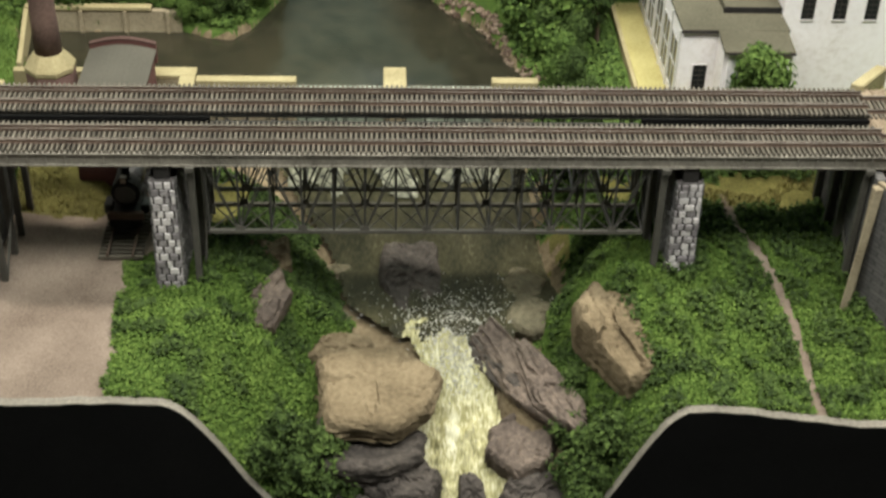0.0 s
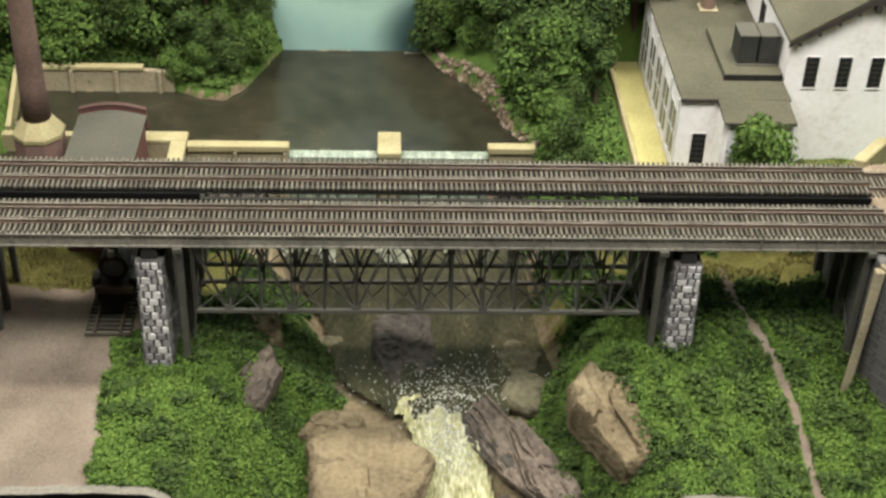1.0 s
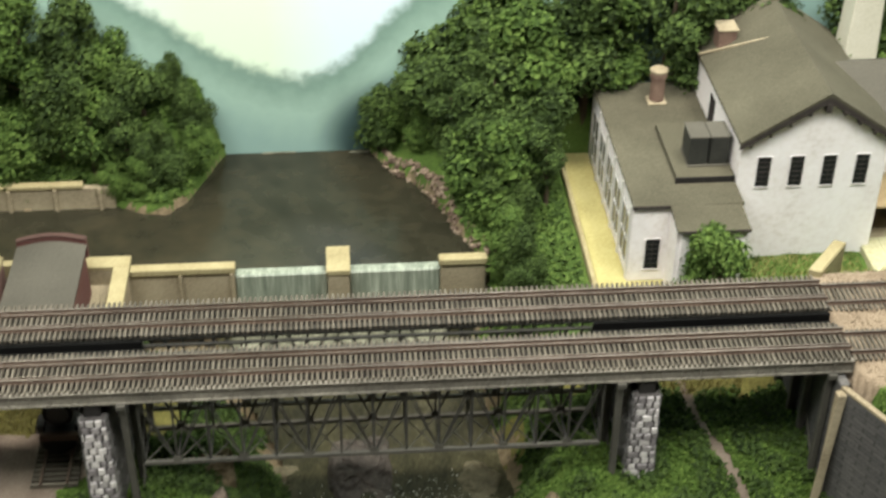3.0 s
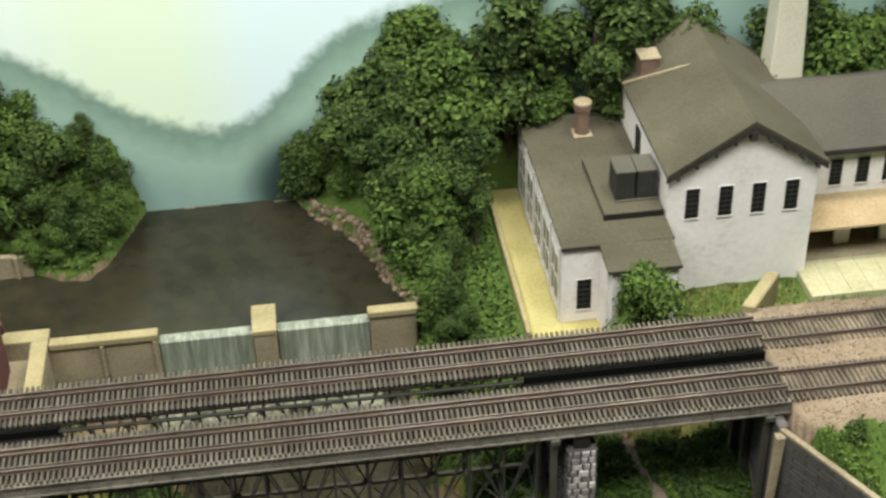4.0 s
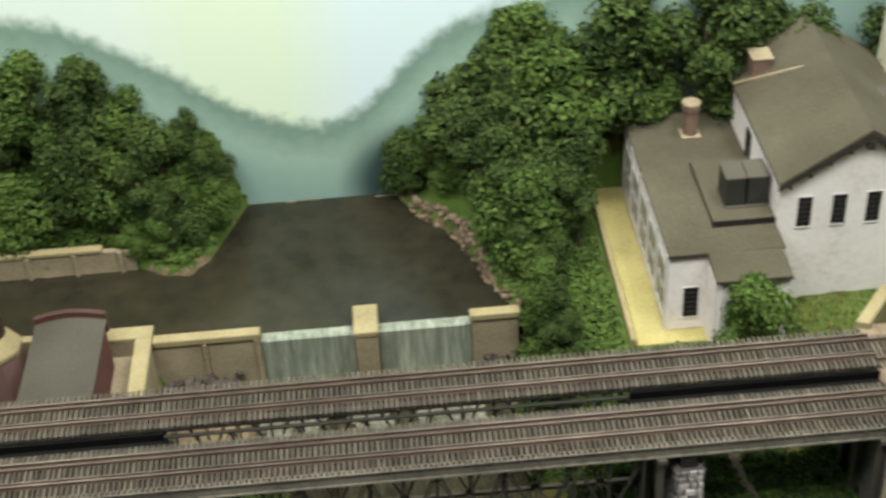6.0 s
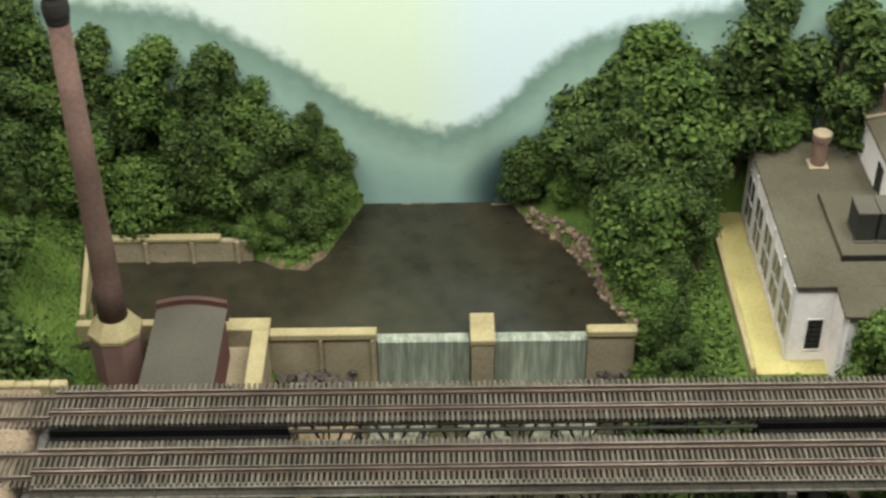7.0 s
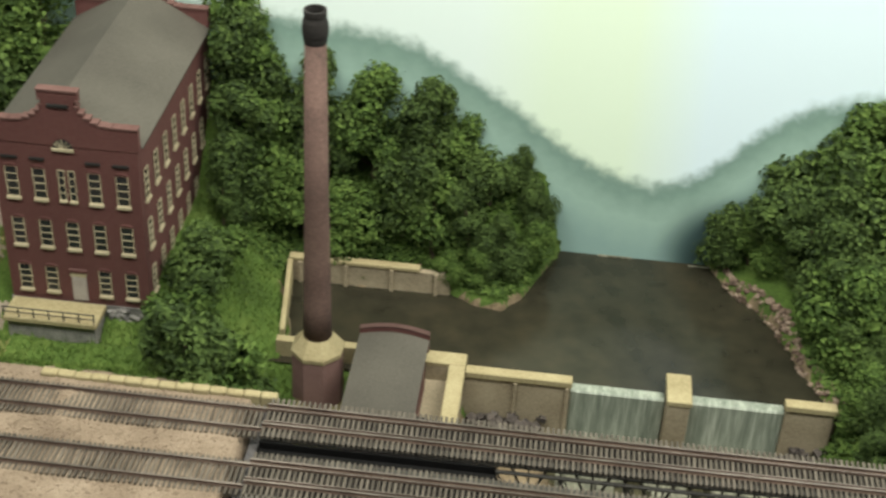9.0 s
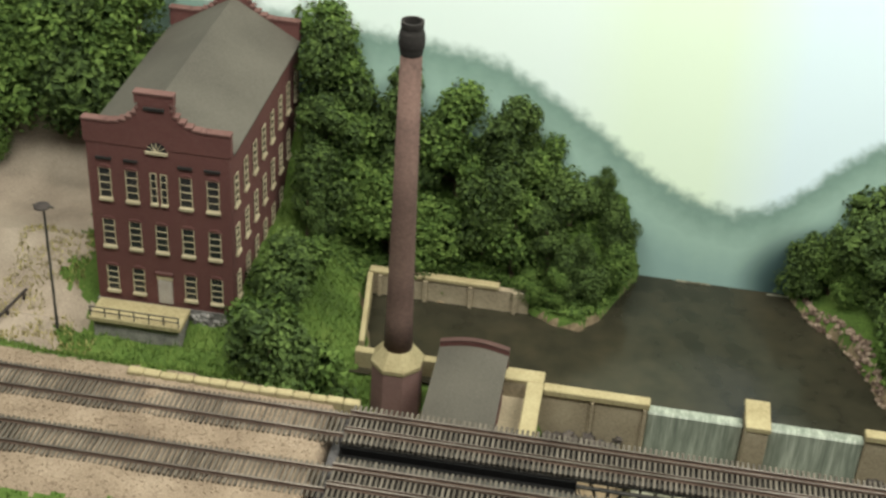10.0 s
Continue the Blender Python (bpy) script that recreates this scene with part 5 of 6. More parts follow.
# ---- locomotive on the line beneath the bridge ----
def locomotive(x, y, z):
    t = thing("steam_locomotive", x, y, z, "small black steam locomotive standing under the bridge", "locomotive")
    def lie(radius, y0, y1, zc, seg=16):
        s = Shape()
        for yy in (y0, y1):
            s.v += [(x + radius * math.cos(2 * math.pi * i / seg), yy, zc + radius * math.sin(2 * math.pi * i / seg)) for i in range(seg)]
        s.f += [(i, (i + 1) % seg, seg + (i + 1) % seg, seg + i) for i in range(seg)] + [tuple(range(seg)), tuple(range(2 * seg - 1, seg - 1, -1))]
        return s
    under(t, "frame", Shape().box(x - 0.0095, x + 0.0095, y - 0.004, y + 0.085, z + 0.006, z + 0.010), ENGINE, bevel=0.0005)
    under(t, "boiler", lie(0.0095, y + 0.006, y + 0.060, z + 0.0215), ENGINE, smooth=True)
    smoke = under(t, "smokebox", lie(0.0100, y + 0.001, y + 0.013, z + 0.0215), SOOT_AND_SHADE)
    under_part(t, smoke, "smokebox_door", lie(0.0072, y - 0.0004, y + 0.001, z + 0.0215), ENGINE)
    under_part(t, smoke, "headlamp", Shape().box(x - 0.0022, x + 0.0022, y - 0.002, y + 0.0025, z + 0.0315, z + 0.036), RAIL, bevel=0.0005)
    under(t, "smokestack", Shape().ring((x, y + 0.008), ((0.0034, z + 0.030), (0.0030, z + 0.037), (0.0038, z + 0.040)), 12), SOOT_AND_SHADE)
    under(t, "steam_dome", Shape().ring((x, y + 0.03), ((0.0042, z + 0.030), (0.0042, z + 0.034), (0.002, z + 0.037)), 12), ENGINE)
    under(t, "cab", Shape().box(x - 0.012, x + 0.012, y + 0.058, y + 0.080, z + 0.010, z + 0.036), ENGINE, bevel=0.0006)
    under(t, "cab_roof", Shape().box(x - 0.0135, x + 0.0135, y + 0.055, y + 0.084, z + 0.0362, z + 0.038), SOOT_AND_SHADE, bevel=0.0006)
    under(t, "pilot_beam", Shape().box(x - 0.0125, x + 0.0125, y - 0.008, y - 0.004, z + 0.005, z + 0.011), RAIL_SIDE, bevel=0.0005)
    under(t, "cowcatcher", Shape().add([(x - 0.011, y - 0.008, z + 0.001), (x + 0.011, y - 0.008, z + 0.001), (x + 0.003, y - 0.015, z + 0.001), (x - 0.003, y - 0.015, z + 0.001), (x - 0.011, y - 0.008, z + 0.006), (x + 0.011, y - 0.008, z + 0.006), (x + 0.004, y - 0.009, z + 0.006), (x - 0.004, y - 0.009, z + 0.006)], BOX_F), SOOT_AND_SHADE)
    for s in (-1, 1):
        under(t, "cylinder", Shape().box(x + s * 0.0125 - 0.0032, x + s * 0.0125 + 0.0032, y, y + 0.013, z + 0.005, z + 0.0125), ENGINE, bevel=0.001)
        for k in range(4):
            w = Shape()
            yy = y + 0.022 + k * 0.015
            for xx in (x + s * 0.0085 - 0.0012, x + s * 0.0085 + 0.0012):
                w.v += [(xx, yy + 0.0062 * math.cos(2 * math.pi * i / 14), z + 0.0064 + 0.0062 * math.sin(2 * math.pi * i / 14)) for i in range(14)]
            w.f += [(i, (i + 1) % 14, 14 + (i + 1) % 14, 14 + i) for i in range(14)] + [tuple(range(14)), tuple(range(27, 13, -1))]
            under(t, "driving_wheel", w, SOOT_AND_SHADE)
    return t


locomotive(-0.1765, -0.150, -0.0290)
low = thing("railway_track", -0.1765, -0.10, -0.032, "lower track passing beneath the bridge", "railway track", "railway tracks")
for i in range(46):
    y = -0.19 + i * 0.0045
    under(low, "tie", Shape().box(-0.1915, -0.1615, y, y + 0.0022, -0.0335, -0.0312), TIE)
for s in (-1, 1):
    under(low, "rail", Shape().box(-0.1765 + s * 0.0085 - 0.0007, -0.1765 + s * 0.0085 + 0.0007, -0.19, 0.02, -0.0313, -0.0290), RAIL_SIDE)

# ---- rocks ----
def ledge(x, y, z, sx, sy, thick, seed, mat, label, turn=0.0, tilt=0.0, lean=0.0, square=3.0):
    """A broken slab of rock: uneven outline, flat stepped top, cracked sides that fall away under it."""
    r = random.Random(seed)
    n, s = 64, Shape()
    sides = 5 if square < 2.5 else 7
    cuts = [(2 * math.pi * (i + r.uniform(-0.28, 0.28)) / sides, r.uniform(0.8, 1.0)) for i in range(sides)]
    rim = []
    for i in range(n):
        a = 2 * math.pi * i / n
        q = min(d / max(0.2, math.cos(a - b)) for b, d in cuts)
        q *= 1 + 0.06 * noise.noise(Vector((math.cos(a) * 2.2, math.sin(a) * 2.2, seed))) + 0.05 * noise.noise(Vector((math.cos(a) * 7, math.sin(a) * 7, seed)))
        rim.append((q * math.cos(a), q * math.sin(a)))
    rings = [(f, None) for f in (0.12, 0.28, 0.44, 0.58, 0.7, 0.8, 0.88, 0.94, 0.98)] + [(1.0, 0.05), (1.01, 0.15), (0.985, 0.3), (1.0, 0.42), (0.95, 0.55), (0.97, 0.68), (0.88, 0.82), (0.80, 1.0)]
    s.v.append((0, 0, 0))
    for f, down in rings:
        for u, v in rim:
            px, py = u * f, v * f
            relief = 0.10 * noise.noise(Vector((px * 1.6, py * 1.6, seed + 4))) + 0.07 * noise.noise(Vector((px * 5, py * 5, seed + 9))) + 0.11 * math.floor(2.6 * noise.noise(Vector((px * 1.3 + 3, py * 1.3, seed))))
            if down is None:
                pz = relief * thick - 0.25 * thick * max(0.0, f - 0.85) ** 2 * 40
            else:
                g = 1 + 0.05 * noise.noise(Vector((px * 5, py * 5, down * 6 + seed)))
                px, py = px * g, py * g
                pz = relief * thick * (1 - down) - 0.25 * thick - down * thick
            s.v.append((px * sx, py * sy, pz))
    s.f += [(0, 1 + i, 1 + (i + 1) % n) for i in range(n)]
    for q in range(len(rings) - 1):
        a, b = 1 + q * n, 1 + (q + 1) * n
        s.f += [(a + i, b + i, b + (i + 1) % n, a + (i + 1) % n) for i in range(n)]
    s.f.append(tuple(1 + (len(rings) - 1) * n + i for i in reversed(range(n))))
    ob = tagged(part("rock", s, mat), label, "rock", "rocks in the stream")
    ob.matrix_basis = pose(x, y, z, tilt, lean, turn)
    return ob


TAN_R, SHELF_R, DARK_R = "broad tan flat-topped rock ledge beside the rapids", "slanting grey-brown layered rock shelf", "dark cracked rock under the ledge"
ledge(-0.004, -0.270, -0.072, 0.043, 0.043, 0.020, 3, ROCK, TAN_R, -8, 4, 0)
ledge(-0.012, -0.300, -0.096, 0.040, 0.026, 0.020, 8, ROCK_DARK, DARK_R, 5, 8)
ledge(0.010, -0.312, -0.112, 0.030, 0.022, 0.024, 12, ROCK_DARK, DARK_R, -20, 10)
ledge(-0.022, -0.320, -0.122, 0.034, 0.018, 0.030, 14, ROCK_DARK, DARK_R, 12, 6)
ledge(0.090, -0.246, -0.086, 0.015, 0.062, 0.022, 17, ROCK_BROWN, SHELF_R, 27, 6, -30, 2.2)
ledge(0.072, -0.226, -0.090, 0.011, 0.046, 0.020, 19, ROCK_DARK, SHELF_R, 24, 6, -34, 2.2)
ledge(0.108, -0.262, -0.080, 0.012, 0.050, 0.022, 20, ROCK_BROWN, SHELF_R, 24, 6, -24, 2.2)
ledge(0.092, -0.283, -0.112, 0.024, 0.024, 0.020, 24, ROCK_BROWN, SHELF_R, 30, 8, -10, 2.6)
ledge(0.104, -0.312, -0.128, 0.030, 0.020, 0.024, 26, ROCK_DARK, DARK_R, -10, 8)
ledge(0.060, -0.306, -0.136, 0.010, 0.018, 0.016, 28, ROCK_DARK, "dark rock standing in the rapids", 15, 12)
ledge(0.152, -0.260, -0.034, 0.022, 0.046, 0.040, 3, ROCK, "tall tan rock face at the top of the bank", 22, 18, -8, 3.2)
ledge(0.021, -0.150, -0.076, 0.023, 0.034, 0.014, 36, ROCK_DARK, "smooth rock standing in the shallow stream, darkened for the bridge's shade", 10, 14, 6, 2.0)
ledge(0.088, -0.155, -0.082, 0.030, 0.030, 0.012, 38, ROCK_BED, "low brown rock at the stream edge", -30, 8, -6, 2.2)
ledge(0.104, -0.190, -0.078, 0.020, 0.018, 0.012, 40, ROCK_BED, "low brown rock at the stream edge", 20, 8, -10)
ledge(-0.076, -0.219, -0.046, 0.015, 0.028, 0.022, 42, ROCK_BROWN, "grey boulder at the foot of the bank", -20, 14, 12, 2.2)
ledge(-0.083, -0.172, -0.040, 0.022, 0.016, 0.022, 44, ROCK, "mossy rounded boulder below the pier", 15, 18, 0, 2.0)
ledge(-0.052, -0.186, -0.074, 0.022, 0.026, 0.014, 46, ROCK_BED, "dark rock at the foot of the bank", 40, 12, 8, 2.2)
ledge(-0.048, -0.150, -0.082, 0.040, 0.020, 0.012, 48, ROCK_BED, "low dark rock at the stream edge", 20, 8)
ledge(-0.026, -0.228, -0.078, 0.026, 0.016, 0.020, 50, ROCK, TAN_R, 20, 8)


def pebbles(name, label, count, place, size, mat, seed):
    """Loose small stones, joined."""
    r = random.Random(seed)
    s = Shape()
    for _ in range(count):
        x, y, z = place(r)
        a = size * r.uniform(0.5, 1.4)
        k = [Vector((r.uniform(0.6, 1) * i, r.uniform(0.6, 1) * j, r.uniform(0.5, 0.9) * q)) * a for q in (-1, 1) for i, j in ((-1, -1), (1, -1), (1, 1), (-1, 1))]
        m = pose(x, y, z, r.uniform(-30, 30), r.uniform(-30, 30), r.uniform(0, 360))
        s.add([m @ v for v in k], BOX_F)
    return tagged(part(name, s, mat), label, "stones", kind="stuff")


def on_shore(r):
    while True:
        x, y = r.uniform(0.05, 0.13), r.uniform(0.01, 0.185)
        if -0.012 < shore(x, y) < 0.005:
            return x, y, surface(x, y) + 0.001


pebbles("shore_stones", "small brown stones along the pond shore", 420, on_shore, 0.0016, SHORE, 4)
pebbles("dam_rubble", "dark rubble heaped at the foot of the dam", 120, lambda r: (r.uniform(-0.14, -0.085), r.uniform(-0.02, -0.003), -0.050 + r.uniform(0, 0.016)), 0.003, ROCK_DARK, 5)
pebbles("dam_rubble", "dark rubble heaped at the foot of the dam", 60, lambda r: (r.uniform(0.088, 0.125), r.uniform(-0.02, -0.003), -0.050 + r.uniform(0, 0.012)), 0.003, ROCK_DARK, 6)


def ballast_spot(r):
    while True:
        x, y = r.choice(((r.uniform(-0.56, -0.262)), (r.uniform(0.33, 0.55)))), r.uniform(-0.262, -0.112)
        if zone(x, y) == 2:
            return x, y, surface(x, y) + 0.0002


pebbles("ballast_stones", "loose tan and brown ballast stones", 9000, ballast_spot, 0.0005, BALLAST, 8)


FLECK = material("foam_fleck", ((0.30, 0.29, 0.25), (0.62, 0.61, 0.57)), 0.4, 60, 400, 0.2, spread=0.5)


def on_riffle(r):
    y = r.triangular(-0.255, -0.14, -0.21)
    x = stream_x(y) + r.gauss(0, 0.55) * stream_w(y)
    return x, y, stream_top(x, y) + 0.0006


pebbles("foam_flecks", "small white flecks of broken water above the rapids", 1700, on_riffle, 0.00042, FLECK, 9)

# ---- foliage ----
def leaf_cloud(s, r, blobs, count, size):
    """Folded leaf clumps over the skins of a set of blobs."""
    for _ in range(count):
        bx, by, bz, br = r.choice(blobs)
        d = Vector((r.gauss(0, 1), r.gauss(0, 1), r.gauss(0.25, 1))).normalized()
        p = Vector((bx, by, bz)) + d * br * r.uniform(0.72, 1.12)
        a = size * r.uniform(0.55, 1.3)
        up = (d + Vector((r.uniform(-0.8, 0.8), r.uniform(-0.8, 0.8), r.uniform(-0.3, 0.9)))).normalized()
        u = up.cross(Vector((r.uniform(-1, 1), r.uniform(-1, 1), r.uniform(-1, 1)))).normalized() * a
        v = up.cross(u.normalized()) * a * 0.62
        f = up * a * 0.30
        s.add([p - u, p - v * 0.9 + f, p + u, p + v + f], ((0, 1, 2), (0, 2, 3)))


def tree_kind(seed, width, height, leaves, mat, label, group, leaf=0.0015, low=0.22):
    """A small bushy tree: trunk, a few limbs, a crown of leaf clumps."""
    r = random.Random(seed)
    t = thing("tree", 0, 0, 0, label, "tree", group)
    w = Shape().ring((0, 0), ((0.0022, -0.008), (0.0015, height * 0.35), (0.0007, height * 0.7)), 7)
    part("trunk", w, BARK, t)
    blobs = []
    for i in range(r.randint(9, 13)):
        z = height * mix(low, 0.92, (i + 0.5) / 12) + r.uniform(-0.003, 0.003)
        k = math.sin(math.pi * min(1.0, 0.18 + 0.75 * z / height)) ** 0.8
        a = r.uniform(0, 2 * math.pi)
        rad = width * 0.5 * k * r.uniform(0.25, 0.72)
        blobs.append((rad * math.cos(a), rad * math.sin(a), z, width * r.uniform(0.17, 0.29)))
    for bx, by, bz, br in blobs[::3]:
        part("limb", Shape().beam((0, 0, bz * 0.55), (bx * 0.8, by * 0.8, bz), 0.0009, 0.0009), BARK, t)
    s = Shape()
    leaf_cloud(s, r, blobs, leaves, leaf)
    inner = Shape()
    leaf_cloud(inner, r, [(x, y, z, q * 0.72) for x, y, z, q in blobs], leaves // 4, leaf * 2.0)
    s.add(inner.v, inner.f)
    part("crown", s, mat, t)
    return t


TL = "bushy dark green model tree on the hillside"
KINDS = [
    tree_kind(101, 0.046, 0.062, 2700, LEAF, TL, "hillside trees"),
    tree_kind(102, 0.052, 0.056, 2900, LEAF_B, "bushy bright green model tree on the hillside", "hillside trees"),
    tree_kind(103, 0.040, 0.072, 2700, LEAF, TL, "hillside trees"),
    tree_kind(104, 0.050, 0.048, 2700, LEAF, TL, "hillside trees", low=0.15),
    tree_kind(105, 0.044, 0.060, 2700, LEAF_B, "bushy bright green model tree on the hillside", "hillside trees"),
]
SHRUB = [
    tree_kind(201, 0.034, 0.030, 1500, LEAF_B, "low bright green shrub", "shrubs", low=0.12),
    tree_kind(202, 0.040, 0.032, 1700, LEAF, "low dark green shrub", "shrubs", low=0.12),
]
used = set()


def plant(kinds, k, x, y, z, scale=1.0):
    ob = kinds[k]
    m = pose(x, y, z, rng.uniform(-6, 6), rng.uniform(-6, 6), rng.uniform(0, 360))
    if ob.name not in used:
        used.add(ob.name)
        ob.matrix_basis = m @ Matrix.Diagonal((scale, scale, scale, 1))
        return ob
    c = copy_thing(ob, m)
    c.matrix_basis = m @ Matrix.Diagonal((scale, scale, scale, 1))
    return c


def crest_left(x):
    """Height of the tree tops over the left hill."""
    return mix(0.150, 0.060, sm(-0.21, -0.085, x))


def forest(x0, x1, y0, y1, gap, top, keep, seed):
    r = random.Random(seed)
    y = y0
    row = 0
    while y <= y1:
        x = x0 + (gap / 2 if row % 2 else 0)
        while x <= x1:
            px, py = x + r.uniform(-0.3, 0.3) * gap, y + r.uniform(-0.25, 0.25) * gap
            if keep(px, py):
                z = surface(px, py)
                k = r.randrange(len(KINDS))
                tall = (0.062, 0.056, 0.072, 0.048, 0.060)[k]
                want = max(0.030, top(px, py) - z)
                plant(KINDS, k, px, py, z - 0.002, min(1.9, want / tall) * r.uniform(0.84, 1.18))
            x += gap
        y += gap * 0.8
        row += 1


def left_keep(x, y):
    return shore(x, y) < -0.008 and not x < -0.336 and not (y < 0.125 and x < -0.195)


forest(-0.355, -0.104, 0.108, 0.172, 0.031, lambda x, y: mix(0.045, crest_left(x), sm(0.10, 0.17, y)), left_keep, 31)
forest(-0.332, -0.315, 0.09, 0.11, 0.030, lambda x, y: 0.09, lambda x, y: x > -0.354, 32)
for x, y, k, q in ((-0.330, 0.112, 0, 1.2), (-0.332, 0.138, 2, 1.35), (-0.334, 0.162, 0, 1.55), (-0.340, 0.172, 4, 1.6), (-0.318, 0.145, 1, 1.4)):
    plant(KINDS, k, x, y, surface(x, y) - 0.004, q)
# right hillside above the shore
forest(0.100, 0.205, 0.00, 0.172, 0.030, lambda x, y: mix(0.034, 0.135, sm(0.0, 0.16, y)) * mix(0.75, 1.0, sm(0.08, 0.13, x)), lambda x, y: shore(x, y) < -0.012 and x < 0.178 + 0.03 * sm(0.14, 0.17, y) and not (x > 0.150 and y < 0.065), 33)
forest(0.138, 0.164, -0.085, 0.0, 0.021, lambda x, y: mix(0.022, 0.034, sm(-0.08, 0.0, y)), lambda x, y: x < 0.160, 34)
# dark woods behind the factory and beyond the mill
forest(0.215, 0.60, 0.154, 0.174, 0.032, lambda x, y: mix(0.18, 0.205, sm(0.22, 0.29, x)), lambda x, y: True, 35)
forest(-0.76, -0.475, 0.135, 0.172, 0.036, lambda x, y: mix(0.16, 0.215, sm(0.12, 0.18, y)), lambda x, y: True, 36)
forest(-0.68, -0.60, -0.02, 0.13, 0.040, lambda x, y: 0.10, lambda x, y: x < -0.60, 37)
for x, y, k, q in ((0.046, 0.168, 0, 0.92), (0.052, 0.172, 3, 0.85), (0.068, 0.168, 4, 0.9), (0.084, 0.150, 1, 0.85), (0.082, 0.172, 0, 1.25), (0.100, 0.128, 3, 0.7), (0.110, 0.100, 1, 0.6)):
    plant(KINDS, k, x, y, surface(x, y) - 0.004, q)
for x, y, k, q in ((-0.098, 0.165, 3, 0.62), (-0.106, 0.140, 1, 0.75), (-0.125, 0.120, 3, 0.75), (-0.146, 0.105, 4, 0.6), (-0.165, 0.110, 1, 0.6), (-0.118, 0.168, 0, 0.6)):
    plant(KINDS, k, x, y, surface(x, y) - 0.004, q)
for x, y, k, q in ((-0.338, -0.025, 0, 1.4), (-0.325, -0.058, 1, 1.8), (-0.303, -0.085, 0, 1.8), (-0.290, -0.066, 1, 1.4), (-0.338, 0.008, 1, 1.3), (-0.278, -0.092, 0, 1.3), (-0.322, -0.095, 1, 1.5), (-0.336, 0.040, 0, 1.1)):
    plant(SHRUB, k, x, y, surface(x, y) - 0.002, q * 1.15)
plant(KINDS, 4, 0.270, -0.083, surface(0.270, -0.083) - 0.002, 1.32)
for x, y, k, q in ((-0.062, -0.300, 1, 1.2), (-0.036, -0.306, 1, 1.35), (-0.050, -0.322, 1, 1.3), (-0.030, -0.290, 1, 1.0), (-0.072, -0.318, 1, 1.0), (0.146, -0.312, 1, 1.1), (0.130, -0.306, 1, 1.2), (0.122, -0.285, 1, 0.95), (0.134, -0.322, 1, 1.1), (0.126, -0.262, 1, 0.7)):
    plant(SHRUB, k, x, y, surface(x, y) - 0.003, q)


# ---- grass and weeds ----
def scatter(name, label, count, x0, x1, y0, y1, keep, leaf, mat, seed, lift=0.0008, blade=False):
    r = random.Random(seed)
    s = Shape()
    done = tries = 0
    while done < count and tries < count * 12:
        tries += 1
        x, y = r.uniform(x0, x1), r.uniform(y0, y1)
        if not keep(x, y):
            continue
        done += 1
        p = Vector((x, y, surface(x, y)))
        a = leaf * r.uniform(0.6, 1.5)
        if blade:
            d = Vector((r.uniform(-0.6, 0.6), r.uniform(-0.6, 0.6), 1)).normalized() * a
            u = Vector((r.uniform(-1, 1), r.uniform(-1, 1), 0)).normalized() * a * 0.16
            s.add([p - u - d * 0.2, p + u - d * 0.2, p + d], ((0, 1, 2),))
        else:
            p += Vector((0, 0, lift * r.uniform(0.3, 2.6)))
            up = Vector((r.uniform(-0.7, 0.7), r.uniform(-0.8, 0.5), 1)).normalized()
            u = up.cross(Vector((r.uniform(-1, 1), r.uniform(-1, 1), 0.1))).normalized() * a
            v = up.cross(u.normalized()) * a * 0.65
            s.add([p - u, p - v + up * a * 0.35, p + u, p + v + up * a * 0.35], ((0, 1, 2), (0, 2, 3)))
    return tagged(part(name, s, mat), label, "ground cover", kind="stuff")


def built(x, y):
    """True under a building, a slab or a wall."""
    return (0.190 < x < 0.256 and -0.052 < y < 0.155) or (0.25 < x < 0.30 and -0.068 < y < 0.155) or (0.295 < x < 0.56 and -0.010 < y < 0.155) or (0.40 < x < 0.50 and -0.046 < y) or (-0.48 < x < -0.365 and -0.022 < y < 0.175) or (-0.478 < x < -0.405 and -0.047 < y < 0) or (-0.225 < x < -0.14 and -0.112 < y < 0.02)


def turf(x, y):
    return not built(x, y) and zone(x, y) == 0 and not (y > 0 and shore(x, y) > -0.004)


scatter("weeds", "thick low bright green weeds on the left bank", 17000, -0.175, -0.02, -0.33, -0.195, turf, 0.0010, WEED, 51, 0.0020)
scatter("weeds", "thick low green weeds on the right bank", 19000, 0.10, 0.36, -0.33, -0.165, turf, 0.0010, WEED, 52, 0.0016)
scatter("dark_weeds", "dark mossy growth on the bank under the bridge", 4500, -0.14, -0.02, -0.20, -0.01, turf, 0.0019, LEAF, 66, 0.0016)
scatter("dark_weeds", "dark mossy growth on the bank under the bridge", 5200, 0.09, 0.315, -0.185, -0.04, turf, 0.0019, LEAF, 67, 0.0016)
scatter("grass", "short green static grass", 26000, -0.175, 0.36, -0.33, -0.13, turf, 0.0035, BLADE, 53, blade=True)
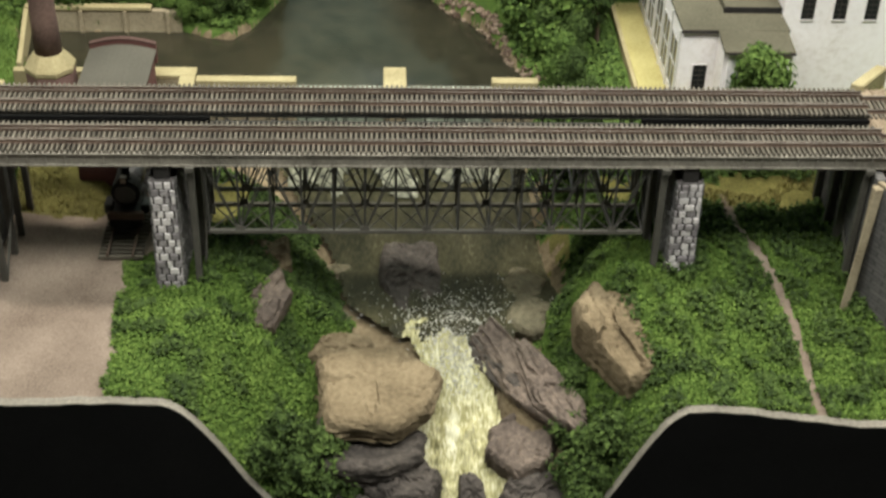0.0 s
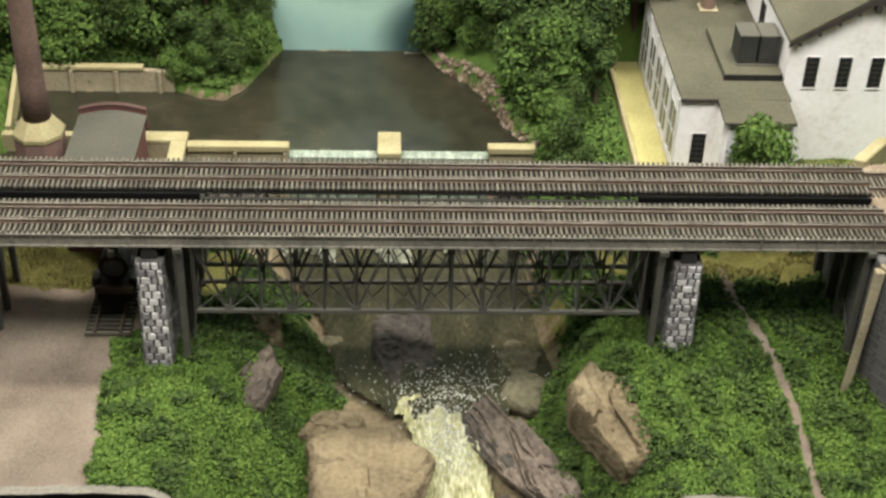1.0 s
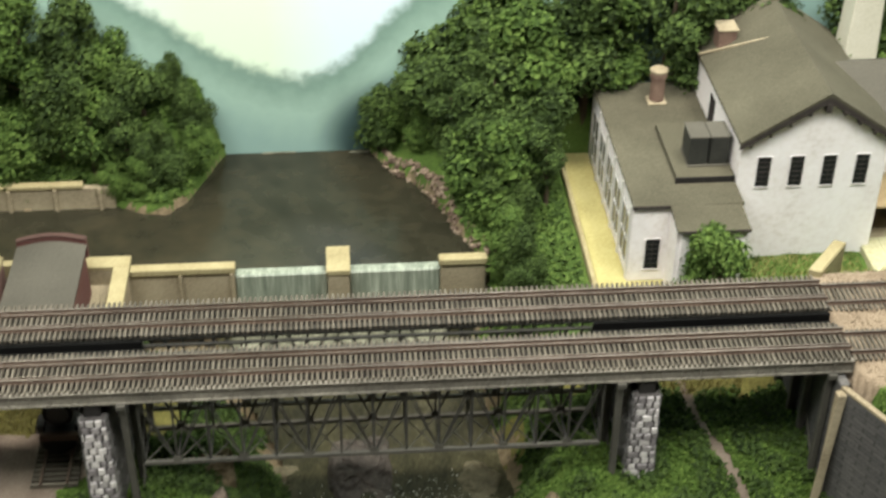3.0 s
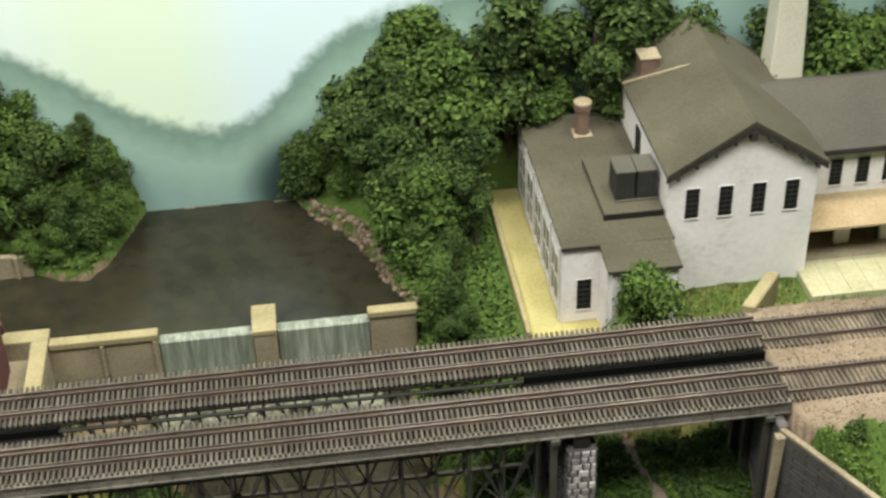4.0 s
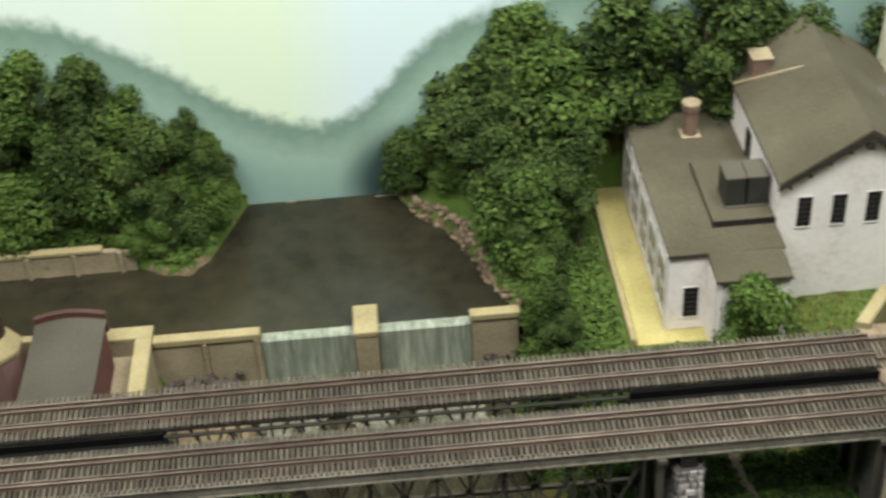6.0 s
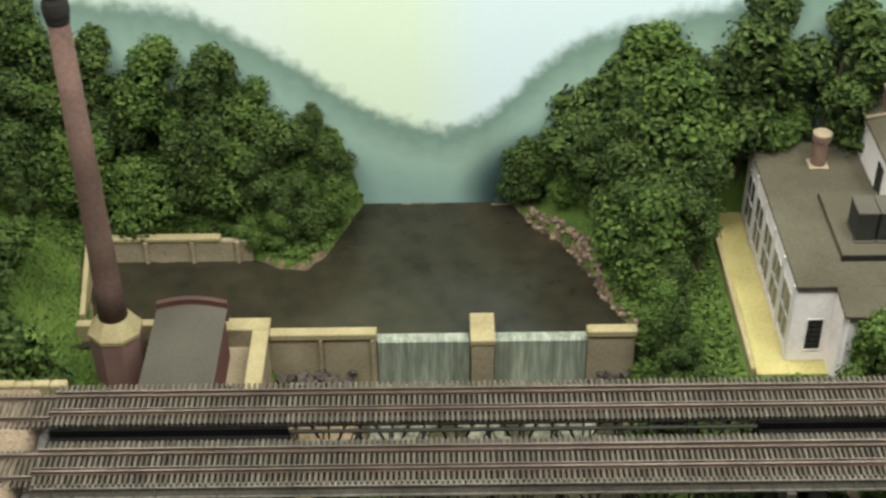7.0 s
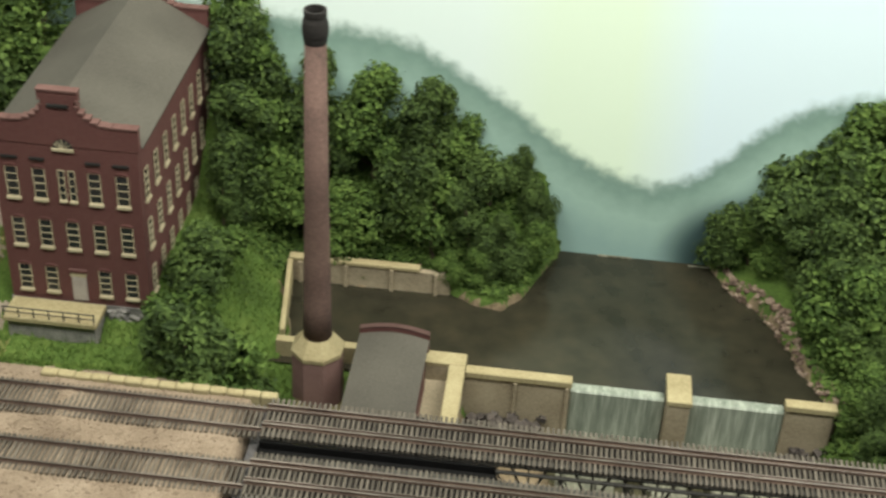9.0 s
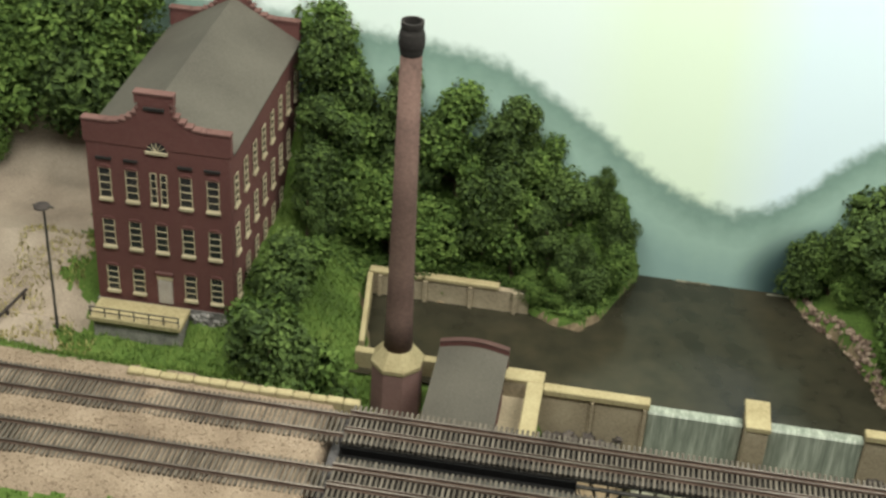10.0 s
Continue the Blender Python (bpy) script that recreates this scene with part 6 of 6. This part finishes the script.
scatter("grass", "short green static grass", 14000, -0.60, -0.24, -0.12, 0.12, turf, 0.0034, BLADE, 54, blade=True)
scatter("grass", "short green static grass", 3000, -0.56, -0.30, -0.33, -0.225, turf, 0.0034, BLADE, 55, blade=True)
scatter("grass", "short green static grass", 12000, 0.10, 0.60, -0.12, 0.16, turf, 0.0034, BLADE, 56, blade=True)
scatter("grass", "short green static grass", 4000, 0.33, 0.56, -0.33, -0.225, turf, 0.0034, BLADE, 57, blade=True)
scatter("weeds", "mixed green undergrowth on the hillside", 5000, -0.33, -0.07, 0.09, 0.179, turf, 0.0022, LEAF_B, 58, 0.002)
scatter("weeds", "mixed green undergrowth on the hillside", 6000, 0.10, 0.20, -0.09, 0.179, turf, 0.0022, LEAF_B, 59, 0.002)
scatter("dark_weeds", "dark leafy clumps among the bright weeds", 3000, -0.17, -0.03, -0.33, -0.20, lambda x, y: turf(x, y) and noise.noise(Vector((x * 55, y * 55, 9))) > 0.16, 0.0017, LEAF, 61, 0.0028)
scatter("dark_weeds", "dark leafy clumps among the bright weeds", 8000, 0.11, 0.36, -0.33, -0.15, lambda x, y: turf(x, y) and noise.noise(Vector((x * 60, y * 60, 4))) > 0.0, 0.0017, LEAF, 62, 0.0028)
scatter("dry_grass", "dry yellow grass beside the road and track", 1800, -0.535, -0.455, -0.095, 0.03, lambda x, y: not built(x, y) and noise.noise(Vector((x * 50, y * 50, 2))) > -0.05, 0.0032, DRY, 63, blade=True)
scatter("dry_grass", "dry yellow grass along the bank", 3600, 0.30, 0.41, -0.12, -0.012, lambda x, y: not built(x, y), 0.003, DRY, 64, blade=True)
scatter("dry_grass", "straw-coloured tufts beyond the dirt road", 2600, -0.262, -0.155, -0.150, -0.02, lambda x, y: zone(x, y) == 4 and not built(x, y), 0.003, DRY, 68, blade=True)
scatter("dry_grass", "straw-coloured tufts under the bridge", 1100, 0.205, 0.315, -0.142, -0.112, lambda x, y: noise.noise(Vector((x * 40, y * 40, 7))) > 0.05, 0.003, DRY, 65, blade=True)
